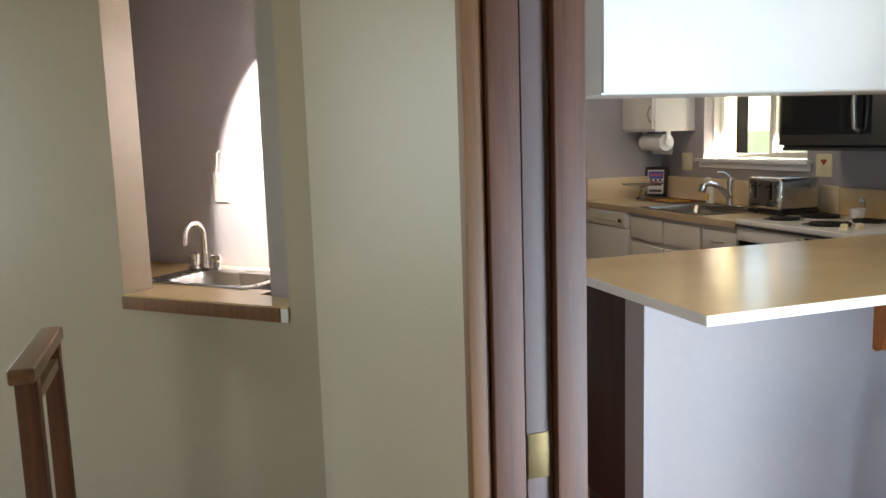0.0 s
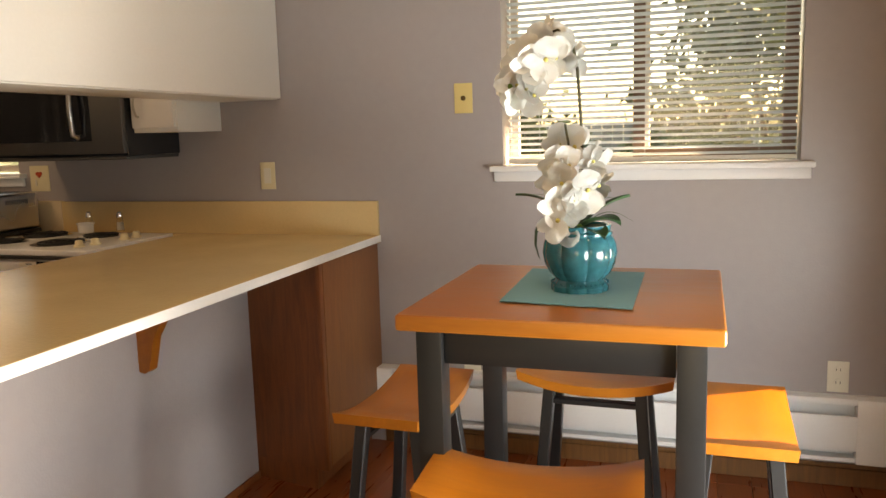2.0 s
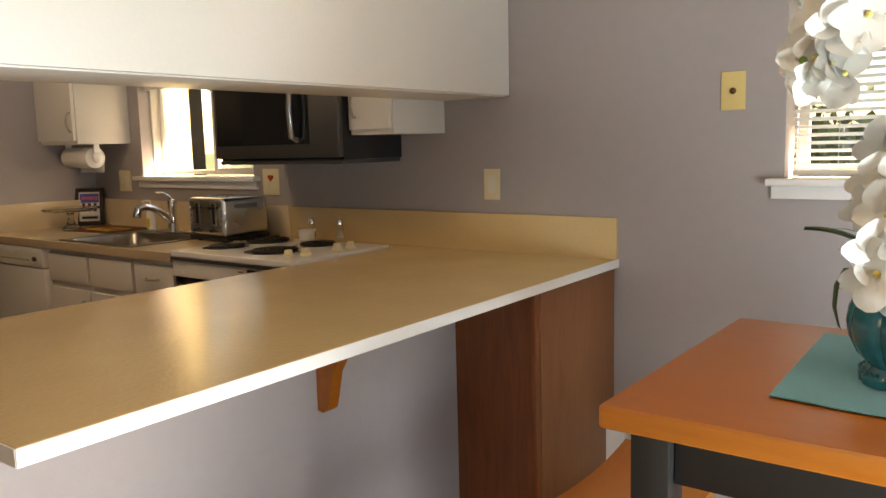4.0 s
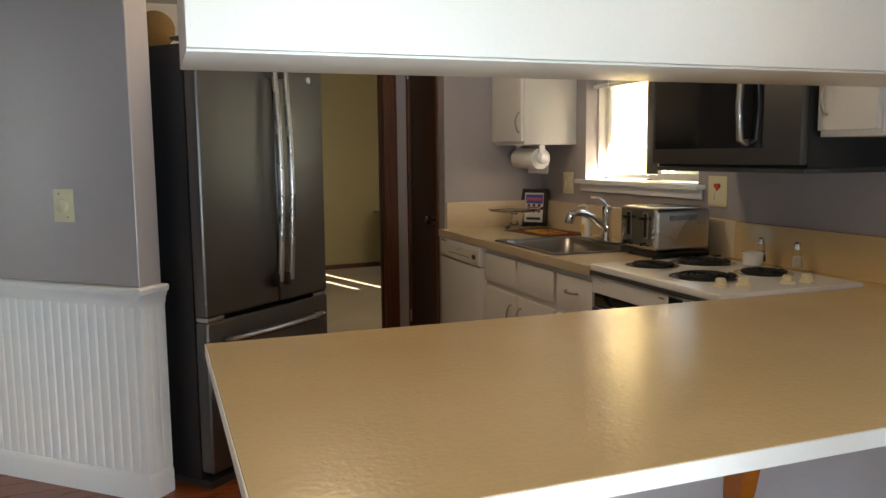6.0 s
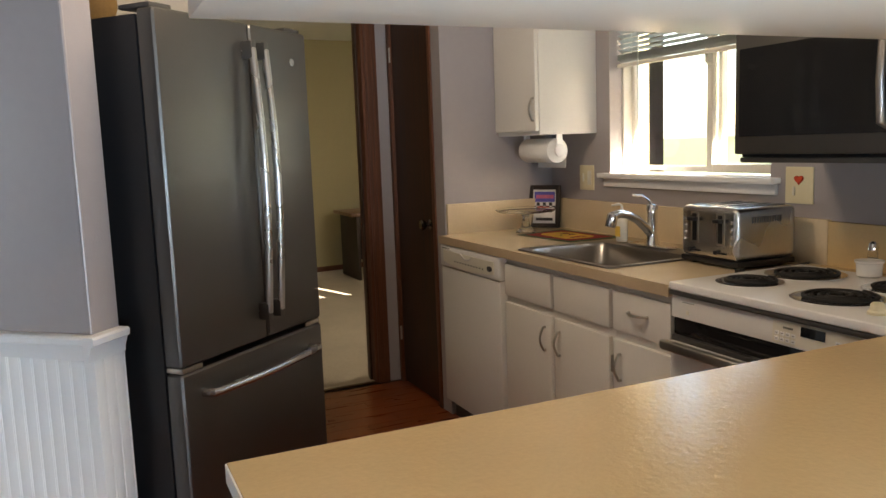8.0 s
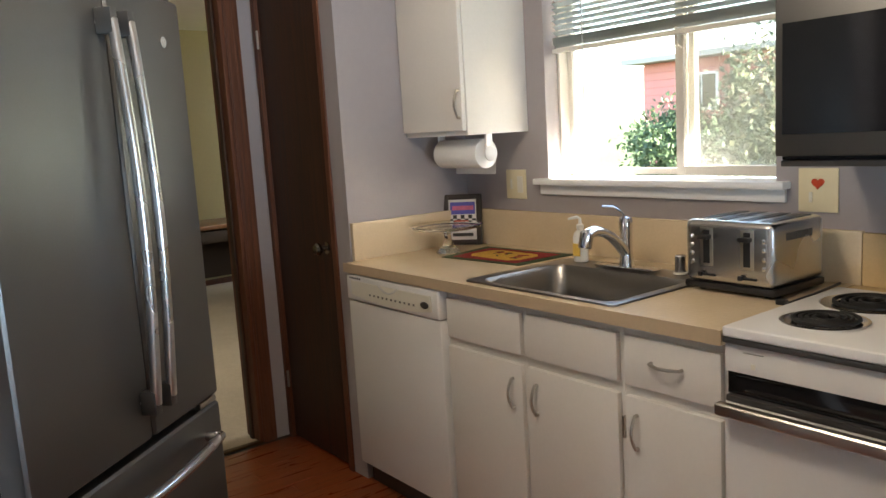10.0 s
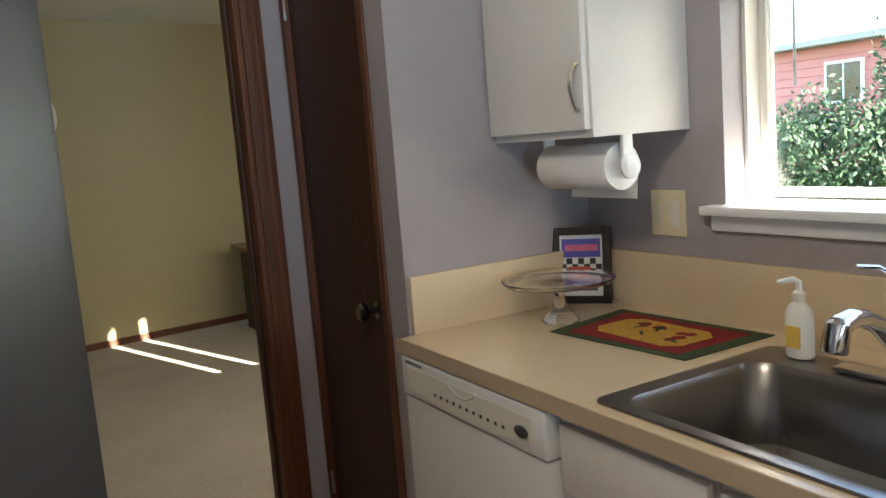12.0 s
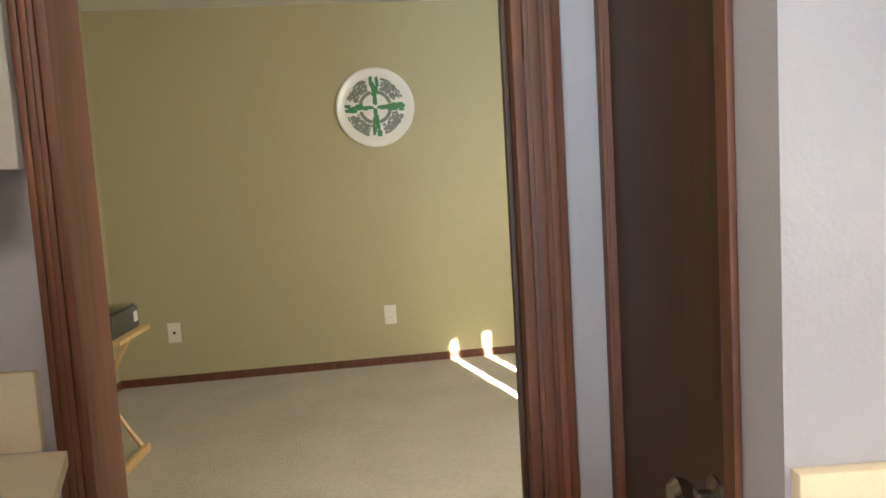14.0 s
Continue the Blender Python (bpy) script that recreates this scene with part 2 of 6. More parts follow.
M = {
    "lilac": mat("lilac_grey_wall_paint", (0.37, 0.338, 0.345), 0.32, vary=0.03, scale=1.6, fine=30, bump=0.05, bump_scale=160),
    "olive": mat("olive_wall_paint", (0.42, 0.37, 0.21), 0.55, vary=0.03, scale=1.6, fine=30, bump=0.05, bump_scale=160),
    "sage": mat("sage_tan_wall_paint", (0.42, 0.355, 0.270), 0.45, vary=0.03, scale=1.6, fine=30, bump=0.05, bump_scale=160),
    "ceiling": mat("ceiling_texture_paint", (0.72, 0.71, 0.68), 0.8, vary=0.03, bump=0.12, bump_scale=70),
    "white": mat("white_semi_gloss_paint", (0.78, 0.75, 0.70), 0.32, vary=0.025, scale=3, bump=0.03, bump_scale=60),
    "trim": mat("white_trim_paint", (0.82, 0.82, 0.82), 0.35, vary=0.02, bump=0.02),
    "bead": mat("white_beadboard_paint", (0.80, 0.81, 0.83), 0.35, vary=0.02, bump=0.02),
    "enamel": mat("white_appliance_enamel", (0.80, 0.79, 0.77), 0.22, vary=0.015, bump=0.01),
    "lam": mat("cream_laminate", (0.66, 0.478, 0.255), 0.20, vary=0.05, scale=4, fine=120, bump=0.06, bump_scale=85),
    # lighter copy of the cream laminate, window glare put into its colour
    "lam_glare": mat("glare_paled_laminate", (0.68, 0.545, 0.37), 0.20, vary=0.05, scale=4, fine=120, bump=0.05, bump_scale=85),
    "lam_edge": mat("laminate_edge", (0.84, 0.82, 0.78), 0.35, vary=0.02, bump=0.02),
    "lam_brown": mat("tan_laminate_edge", (0.50, 0.38, 0.25), 0.4, vary=0.05, bump=0.02),
    "slate": mat("dark_slate_steel", (0.14, 0.137, 0.133), 0.38, 0.85, vary=0.04, scale=2, fine=200, bump=0.012, bump_scale=300),
    "black_side": mat("black_textured_steel", (0.012, 0.012, 0.014), 0.5, vary=0.08, bump=0.06, bump_scale=260),
    "chrome": mat("polished_chrome", (0.78, 0.78, 0.79), 0.12, 1.0, vary=0.02, bump=0),
    "steel": mat("brushed_steel", (0.56, 0.55, 0.54), 0.27, 1.0, vary=0.05, scale=3, fine=160, bump=0.015, bump_scale=240),
    # steel with dark reflections put into its base colour
    "sink_steel": mat("dimmed_satin_sink_steel", (0.31, 0.29, 0.27), 0.3, 1.0, vary=0.05, scale=3, fine=160, bump=0.015, bump_scale=240),
    "nickel": mat("satin_nickel", (0.52, 0.49, 0.44), 0.3, 1.0, vary=0.04, bump=0),
    "brass": mat("worn_brass", (0.14, 0.09, 0.042), 0.5, 1.0, vary=0.15, scale=40, bump=0.01),
    "black": mat("black_painted_wood", (0.012, 0.0115, 0.012), 0.36, vary=0.12, scale=12, bump=0.03, bump_scale=60),
    "black_gloss": mat("black_glass_front", (0.012, 0.012, 0.013), 0.06, vary=0.03, bump=0),
    "dark_grey": mat("dark_grey_plastic", (0.05, 0.048, 0.047), 0.4, vary=0.06, bump=0.02),
    "iron": mat("burner_coil_metal", (0.02, 0.019, 0.018), 0.55, 0.4, vary=0.15, scale=30, bump=0.04),
    "plate": mat("almond_plastic", (0.74, 0.66, 0.45), 0.35, vary=0.02, bump=0),
    "plate_yellow": mat("yellowed_plastic", (0.72, 0.56, 0.24), 0.35, vary=0.02, bump=0),
    "ivory": mat("ivory_plastic", (0.75, 0.72, 0.62), 0.35, vary=0.02, bump=0),
    "paper": mat("white_paper_towel", (0.84, 0.83, 0.81), 0.9, vary=0.02, bump=0.08, bump_scale=220),
    "teal": mat("teal_glazed_ceramic", (0.002, 0.120, 0.150), 0.16, vary=0.35, scale=16, fine=70, bump=0.03, bump_scale=40, coat=0.2),
    "mat_cloth": mat("teal_woven_cloth", (0.105, 0.37, 0.42), 0.85, vary=0.06, scale=10, bump=0.14, bump_scale=420, sheen=0.2),
    "petal": translucent(mat("white_silk_petal", (0.92, 0.91, 0.88), 0.55, vary=0.03, scale=20, bump=0.03, bump_scale=90), 0.38, (0.92, 0.91, 0.88)),
    "petal_centre": mat("yellow_orchid_lip", (0.62, 0.52, 0.16), 0.5, vary=0.15, bump=0),
    "leaf": mat("dark_green_leaf", (0.022, 0.070, 0.028), 0.4, vary=0.18, scale=14, bump=0.04, bump_scale=50),
    "bud": mat("green_bud", (0.16, 0.28, 0.05), 0.5, vary=0.15, bump=0),
    "stem": mat("dark_brown_stem", (0.05, 0.045, 0.02), 0.6, vary=0.15, bump=0.03),
    "carpet": mat("beige_cut_pile_carpet", (0.50, 0.43, 0.32), 0.95, vary=0.16, scale=2.5, fine=55, bump=0.5, bump_scale=150, sheen=0.2),
    "honey": wood("honey_stained_wood", (0.39, 0.108, 0.012), (0.45, 0.134, 0.017), 0.36, (1.2, 9, 9), 4.0, coat=0.12, rand=0.08, bump=0.0),
    "honey_y": wood("honey_stained_wood_cross", (0.39, 0.108, 0.012), (0.45, 0.134, 0.017), 0.36, (9, 1.2, 9), 4.0, coat=0.12, rand=0.08, bump=0.0),
    "cherry": wood("red_brown_cabinet_panel", (0.16, 0.042, 0.012), (0.25, 0.072, 0.020), 0.5, (10, 10, 1.0), 4.0),
    "cherry_light": wood("brown_cabinet_door_skin", (0.21, 0.075, 0.027), (0.28, 0.105, 0.040), 0.5, (10, 10, 1.0), 4.0),
    "casing": wood("red_brown_stained_casing", (0.075, 0.023, 0.010), (0.155, 0.051, 0.021), 0.58, (16, 16, 0.9), 3.2, rand=0.08),
    "casing_light": wood("amber_stained_casing", (0.13, 0.048, 0.013), (0.21, 0.080, 0.022), 0.58, (16, 16, 0.9), 3.2),
    "walnut": wood("dark_walnut_door_skin", (0.022, 0.008, 0.004), (0.062, 0.024, 0.011), 0.56, (18, 18, 0.7), 3.0),
    "pocket": mat("dark_brown_painted_door_edge", (0.15, 0.088, 0.075), 0.6, vary=0.06, bump=0.03),
    "plank": wood("cherry_laminate_plank", (0.175, 0.038, 0.011), (0.26, 0.062, 0.018), 0.30, (1.2, 12, 12), 3.4, coat=0.10, rand=0.14),
    "pine": wood("pale_pine", (0.55, 0.33, 0.13), (0.68, 0.45, 0.20), 0.45, (14, 14, 1.2), 4.0),
    "frame_wood": mat("dark_brown_frame", (0.022, 0.012, 0.008), 0.55, vary=0.1, bump=0.02),
    "rail_wood": wood("stained_oak_rail", (0.12, 0.05, 0.02), (0.24, 0.11, 0.045), 0.35, (14, 1.2, 14), 4.0, coat=0.2),
    "glass": glass("clear_glass", (0.96, 0.97, 0.96), 0.10, 1.3),
    "netting": screen_cloth("grey_haze_netting", (0.62, 0.63, 0.62), 0.26),
    "bronze": mat("aged_bronze", (0.28, 0.25, 0.22), 0.25, 1.0, vary=0.1, bump=0),
    "pane": glass("window_pane_glass", (0.97, 0.99, 0.98)),
    "vinyl": mat("almond_vinyl_frame", (0.78, 0.75, 0.69), 0.4, vary=0.02, bump=0),
    "alu_brown": mat("brown_painted_frame", (0.20, 0.12, 0.09), 0.4, vary=0.04, bump=0),
    "slat": translucent(mat("white_blind_slat", (0.74, 0.78, 0.78), 0.45, vary=0.02, bump=0), 0.30, (0.70, 0.78, 0.80)),
    "red": mat("red_plastic", (0.55, 0.06, 0.02), 0.4, vary=0.06, bump=0),
    "red_cloth": mat("red_tapestry_cloth", (0.26, 0.012, 0.014), 0.9, vary=0.3, scale=40, fine=160, bump=0.2, bump_scale=300),
    "yellow_cloth": mat("yellow_tapestry_cloth", (0.60, 0.34, 0.05), 0.9, vary=0.25, scale=45, fine=160, bump=0.2, bump_scale=300),
    "green_cloth": mat("green_tapestry_cloth", (0.05, 0.075, 0.03), 0.9, vary=0.45, scale=50, fine=160, bump=0.2, bump_scale=300),
    "ceramic": mat("white_glazed_ceramic", (0.80, 0.78, 0.74), 0.2, vary=0.02, bump=0),
    "soap": mat("white_soap_bottle", (0.82, 0.80, 0.74), 0.3, vary=0.02, bump=0),
    "soap_label": mat("yellow_label", (0.75, 0.50, 0.10), 0.4, vary=0.1, bump=0),
    "blue": mat("blue_print", (0.09, 0.09, 0.42), 0.5, vary=0.15, scale=60, bump=0),
    "pink": mat("pink_print", (0.60, 0.14, 0.25), 0.5, vary=0.15, scale=60, bump=0),
    "print_white": mat("white_print", (0.75, 0.74, 0.72), 0.5, vary=0.04, bump=0),
    "print_black": mat("black_print", (0.02, 0.02, 0.022), 0.5, vary=0.04, bump=0),
    "print_green": mat("green_print", (0.02, 0.17, 0.04), 0.4, vary=0.3, scale=50, bump=0),
    "print_grey": mat("grey_print", (0.16, 0.17, 0.15), 0.4, vary=0.4, scale=50, bump=0),
    "siding": mat("red_painted_siding", (0.58, 0.22, 0.20), 0.7, vary=0.08, bump=0.05, bump_scale=40),
    "roof": mat("grey_shingle", (0.09, 0.085, 0.08), 0.9, vary=0.2, bump=0.2, bump_scale=20),
    "bark": mat("tree_bark", (0.10, 0.07, 0.05), 0.9, vary=0.25, scale=8, bump=0.4, bump_scale=30),
    "foliage": mat("green_foliage", (0.12, 0.14, 0.08), 0.6, vary=0.3, scale=3, bump=0, rand=0.2),
    "hedge": mat("dark_hedge_foliage", (0.055, 0.10, 0.045), 0.6, vary=0.35, scale=3, bump=0, rand=0.2),
    "grass": mat("lawn_grass", (0.10, 0.14, 0.05), 0.9, vary=0.3, scale=0.8, fine=12, bump=0.5, bump_scale=30),
    "stucco": mat("pale_exterior_wall", (0.55, 0.52, 0.48), 0.8, vary=0.06, bump=0.1, bump_scale=60),
    # blue-grey colour stands in for shaded foliage outside the dining window
    "fence_wood": mat("shade_toned_fence", (0.20, 0.23, 0.24), 0.85, vary=0.15, bump=0.1, bump_scale=40, rand=0.2),
    "concrete": mat("concrete_slab", (0.40, 0.39, 0.37), 0.85, vary=0.1, bump=0.1, bump_scale=40),
}


# ---- building blocks ----
def shade(bm, deg=35):
    bm.normal_update()
    for f in bm.faces:
        f.smooth = True
    for e in bm.edges:
        if len(e.link_faces) == 2 and e.calc_face_angle(0) > radians(deg):
            e.smooth = False


def mesh_of(name, bm, material, smooth=True):
    if smooth:
        shade(bm)
    me = bpy.data.meshes.new(name)
    bm.to_mesh(me)
    bm.free()
    for m in (material if isinstance(material, (list, tuple)) else [material]):
        me.materials.append(m)
    return me


def part(name, bm, material, parent=None, label="", at=None):
    ob = new(name, mesh_of(name, bm, material))
    if parent is not None:
        ob.parent = parent
    if at is not None:
        ob.matrix_basis = at
    if label:
        ob["label"] = label
    return ob


def thing(name, at, label, category, group="", kind=""):
    ob = new(name)
    ob.matrix_basis = at if isinstance(at, Matrix) else Matrix.Translation(at)
    return tagged(ob, label, category, group, kind)


def box(bm, x0, y0, z0, x1, y1, z1, bevel=0.0, seg=2, m=None, mi=0):
    """A box, with rounded edges if bevel is given."""
    a = bmesh.new()
    vs = [a.verts.new((x, y, z)) for x in (x0, x1) for y in (y0, y1) for z in (z0, z1)]
    for q in ((0, 1, 3, 2), (4, 6, 7, 5), (0, 4, 5, 1), (2, 3, 7, 6), (0, 2, 6, 4), (1, 5, 7, 3)):
        a.faces.new([vs[i] for i in q])
    bmesh.ops.recalc_face_normals(a, faces=a.faces)
    if bevel:
        bmesh.ops.bevel(a, geom=list(a.edges), offset=bevel, segments=seg, affect="EDGES", profile=0.6)
    if m is not None:
        bmesh.ops.transform(a, matrix=m, verts=a.verts)
    for f in a.faces:
        f.material_index = mi
    join(bm, a)
    return bm


def join(bm, a):
    vm = {}
    for v in a.verts:
        vm[v] = bm.verts.new(v.co)
    for f in a.faces:
        g = bm.faces.new([vm[v] for v in f.verts])
        g.material_index = f.material_index
    a.free()


def bbox(x0, y0, z0, x1, y1, z1, bevel=0.0, seg=2, m=None):
    return box(bmesh.new(), x0, y0, z0, x1, y1, z1, bevel, seg, m)


def lathe(prof, n=28, m=None, lobes=0, depth=0.0):
    """A turned body from (radius, height) pairs; lobes gives it melon-like ribs."""
    bm = bmesh.new()
    rings = []
    for r, z in prof:
        ring = []
        for i in range(n):
            a = 2 * math.pi * i / n
            k = 1 - depth * (1 - abs(math.cos(lobes * a / 2)) ** 0.5) if lobes and r > 0.03 else 1
            ring.append(bm.verts.new((r * k * math.cos(a), r * k * math.sin(a), z)))
        rings.append(ring)
    for p, q in zip(rings, rings[1:]):
        for i in range(n):
            bm.faces.new((p[i], p[(i + 1) % n], q[(i + 1) % n], q[i]))
    bm.faces.new(rings[0][::-1])
    bm.faces.new(rings[-1])
    bmesh.ops.recalc_face_normals(bm, faces=bm.faces)
    if m is not None:
        bmesh.ops.transform(bm, matrix=m, verts=bm.verts)
    return bm


def tube(pts, r, n=10, bm=None, flat=1.0):
    """A round bar along points; r is one radius or one a point."""
    bm = bm or bmesh.new()
    pts = [Vector(p) for p in pts]
    rs = r if isinstance(r, (list, tuple)) else [r] * len(pts)
    rings, ref = [], None
    for i, p in enumerate(pts):
        d = (pts[min(i + 1, len(pts) - 1)] - pts[max(i - 1, 0)]).normalized()
        if ref is None:
            ref = d.orthogonal().normalized()
        ref = (ref - d * ref.dot(d)).normalized()
        s = d.cross(ref)
        rings.append([bm.verts.new(p + (ref * math.cos(2 * math.pi * k / n) + s * math.sin(2 * math.pi * k / n) * flat) * rs[i]) for k in range(n)])
    for a, b in zip(rings, rings[1:]):
        for k in range(n):
            bm.faces.new((a[k], a[(k + 1) % n], b[(k + 1) % n], b[k]))
    bm.faces.new(rings[0][::-1])
    bm.faces.new(rings[-1])
    bmesh.ops.recalc_face_normals(bm, faces=bm.faces)
    return bm


def arc(a, b, bulge, n=12):
    """Points from a to b bowed by the vector bulge."""
    a, b, g = Vector(a), Vector(b), Vector(bulge)
    return [a.lerp(b, i / n) + g * math.sin(math.pi * i / n) for i in range(n + 1)]


def prism(poly, z0, z1, bevel=0.0):
    bm = bmesh.new()
    lo = [bm.verts.new((x, y, z0)) for x, y in poly]
    hi = [bm.verts.new((x, y, z1)) for x, y in poly]
    bm.faces.new(lo[::-1])
    bm.faces.new(hi)
    for i in range(len(poly)):
        j = (i + 1) % len(poly)
        bm.faces.new((lo[i], lo[j], hi[j], hi[i]))
    bmesh.ops.recalc_face_normals(bm, faces=bm.faces)
    if bevel:
        bmesh.ops.bevel(bm, geom=list(bm.edges), offset=bevel, segments=2, affect="EDGES")
    return bm


def wall(name, p, q, thick, z0, z1, material, holes=(), label="", side=1):
    """A wall from p to q (its face), thick to the left of that way (side=1) or the right, with holes (u0, u1, z0, z1) along it."""
    p, q = Vector((*p, 0)), Vector((*q, 0))
    d = (q - p).normalized()
    nrm = Vector((-d.y, d.x, 0)) * side
    L = (q - p).length
    us = sorted({0, L, *[u for h in holes for u in h[:2]]})
    zs = sorted({z0, z1, *[z for h in holes for z in h[2:]]})
    def solid(i, j):
        if not (0 <= i < len(us) - 1 and 0 <= j < len(zs) - 1):
            return False
        u, z = (us[i] + us[i + 1]) / 2, (zs[j] + zs[j + 1]) / 2
        return not any(h[0] < u < h[1] and h[2] < z < h[3] for h in holes)
    bm = bmesh.new()
    cache = {}
    def v(u, t, z):
        k = (round(u, 4), t, round(z, 4))
        if k not in cache:
            c = p + d * u + nrm * (thick * t)
            cache[k] = bm.verts.new((c.x, c.y, z))
        return cache[k]
    for i in range(len(us) - 1):
        for j in range(len(zs) - 1):
            if not solid(i, j):
                continue
            a, b, c, e = us[i], us[i + 1], zs[j], zs[j + 1]
            for t in (0, 1):
                bm.faces.new((v(a, t, c), v(b, t, c), v(b, t, e), v(a, t, e)))
            for s, (u0, w0, u1, w1) in ((solid(i - 1, j), (a, c, a, e)), (solid(i + 1, j), (b, c, b, e)), (solid(i, j - 1), (a, c, b, c)), (solid(i, j + 1), (a, e, b, e))):
                if not s:
                    bm.faces.new((v(u0, 0, w0), v(u1, 0, w1), v(u1, 1, w1), v(u0, 1, w0)))
    bmesh.ops.recalc_face_normals(bm, faces=bm.faces)
    ob = new(name, mesh_of(name, bm, material, smooth=False))
    return tagged(ob, label, "wall", kind="structure")


CEIL = 2.5
WX = 4.31          # inner face of the window wall
KY = 6.27          # kitchen end wall
DY = 6.97          # wall with the back-room doorway
DX0, DX1 = 2.722, 3.556

# ---- structure ----
D1 = (4.84, 5.775, 1.186, 2.08)      # kitchen window: y0, y1, z0, z1
D2 = (1.312, 2.395, 1.188, 2.12)      # dining window
Y0 = 0.96
wall("wall_east", (WX, Y0 - 0.12), (WX, DY + 0.12), 0.16, 0, CEIL, M["lilac"],
     [(D2[0] - Y0 + 0.12, D2[1] - Y0 + 0.12, D2[2], D2[3]), (D1[0] - Y0 + 0.12, D1[1] - Y0 + 0.12, D1[2], D1[3])],
     "lilac-grey painted wall with two openings", side=-1)
# the small second hole is an unseen slit added to throw sun on one stool
wall("wall_south", (1.48, Y0), (WX, Y0), 0.12, 0, CEIL, M["lilac"],
     [(0.66, 1.42, 0.20, 1.12), (1.746, 2.114, 0.78, 0.99)], "lilac-grey painted wall with two openings", side=-1)
wall("wall_between", (1.338, 2.12), (1.338, 3.43), 0.14, 0, CEIL, M["sage"], (), "sage-tan painted wall beside the doorway", side=-1)
wall("wall_between_south", (1.338, -1.6), (1.338, 1.10), 0.14, 0, CEIL, M["sage"], (), "sage-tan painted living room wall", side=-1)
wall("wall_between_header", (1.338, 1.10), (1.338, 2.12), 0.14, 2.06, CEIL, M["sage"], (), "sage-tan painted wall over the doorway", side=-1)
# angled wall with the bar opening
ANG0, ANG1 = Vector((1.338, 3.43)), Vector((-0.30, 4.98))
AD = (ANG1 - ANG0).normalized()
wall("wall_bar", tuple(ANG0), tuple(ANG1), 0.12, 0, CEIL, M["sage"], [(0.092, 0.742, 0.88, 2.2)], "sage-tan angled wall with a pass-through to the bar", side=-1)
AN = Vector((AD.y, -AD.x))          # away from the living room
b0, b1 = ANG0 + AN * 0.58, ANG1 + AN * 0.58
wall("wall_bar_back", tuple(b0 + AD * 0.25), tuple(b1), 0.10, 0, CEIL, M["lilac"], (), "lilac-grey wall behind the bar sink", side=-1)
l0 = ANG0 + AD * 1.26
wall("wall_bar_side", tuple(l0 + AN * 0.12), tuple(l0 + AN * 0.58), 0.10, 0, CEIL, M["lilac"], (), "lilac-grey side wall of the bar", side=1)
r0 = ANG0 + AD * 0.25
wall("wall_bar_end", tuple(r0 + AN * 0.12), tuple(r0 + AN * 0.58), 0.10, 0, CEIL, M["lilac"], (), "lilac-grey end wall of the bar", side=-1)
# wainscot wall, parallel to the fridge side
W1 = Vector((2.085, 5.225))
WD = Vector((-0.745, 0.667)).normalized()
WN = Vector((WD.y, -WD.x))          # towards the fridge
W2 = W1 + WD * 1.9
wall("wall_wainscot", tuple(W1), tuple(W2), 0.115, 0, CEIL, M["lilac"], (), "lilac-grey wall above white wainscot", side=-1)
wall("wall_kitchen_end", (3.695, KY), (WX, KY), 0.10, 0, CEIL, M["lilac"], (), "lilac-grey kitchen end wall", side=1)
wall("wall_closet", (3.695, KY + 0.10), (3.695, DY), 0.10, 0, CEIL, M["lilac"], [(0.02, 0.56, 0.0, 2.04)], "lilac-grey wall with a closet door", side=-1)
wall("wall_doorway", (1.20, DY), (WX, DY), 0.12, 0, CEIL, M["lilac"], [(DX0 - 1.204, DX1 - 1.196, 0, 2.06)], "lilac-grey wall with the back room doorway", side=1)
# warm light on this wall is put into its tan colour
wall("wall_hall_west", (1.30, DY), (1.30, 5.93), 0.12, 0, CEIL, M["sage"], (), "wall behind the fridge, tan for its warm light", side=-1)
# back room
BX0, BX1, BY1 = 1.28, 5.5, 11.15


def far_y(x):
    """The back room's far wall, a little out of square."""
    return 11.14 + (x - 3.9) * 0.105


FAR = math.degrees(math.atan(0.105))
wall("wall_back_room_north", (BX0 - 0.12, far_y(BX0 - 0.12)), (BX1 + 0.12, far_y(BX1 + 0.12)), 0.12, 0, CEIL, M["olive"], (), "olive painted back room wall", side=1)
wall("wall_back_room_west", (BX0, DY + 0.12), (BX0, BY1), 0.12, 0, CEIL, M["olive"], (), "olive painted back room side wall", side=1)
wall("wall_back_room_east", (BX1, DY), (BX1, BY1), 0.12, 0, CEIL, M["olive"], (), "olive painted back room side wall", side=-1)
wall("wall_back_room_liner", (BX0, DY + 0.123), (WX + 0.1, DY + 0.123), 0.01, 0, CEIL, M["olive"], [(DX0 - BX0 - 0.004, DX1 - BX0 + 0.004, 0, 2.06)], "olive painted wall round the doorway", side=1)
wall("wall_back_room_south", (WX + 0.16, DY), (BX1 + 0.12, DY), 0.12, 0, CEIL, M["olive"], [(0.325, 0.405, 1.16, 2.02), (0.575, 0.655, 1.16, 2.02)], "olive wall with two narrow gaps of daylight", side=1)
# living room
wall("wall_living_west", (-2.4, -1.6), (-2.4, 5.6), 0.12, 0, CEIL, M["sage"], [(2.2, 4.2, 0.5, 2.1)], "sage-tan living room wall with a window", side=1)
wall("wall_living_south", (-2.52, -1.6), (1.478, -1.6), 0.12, 0, CEIL, M["sage"], (), "sage-tan living room wall", side=-1)
wall("wall_living_north", (-2.4, 5.6), (0.2, 5.6), 0.12, 0, CEIL, M["sage"], [(0.8, 2.1, 0.7, 2.1)], "sage-tan entry wall with a window", side=1)
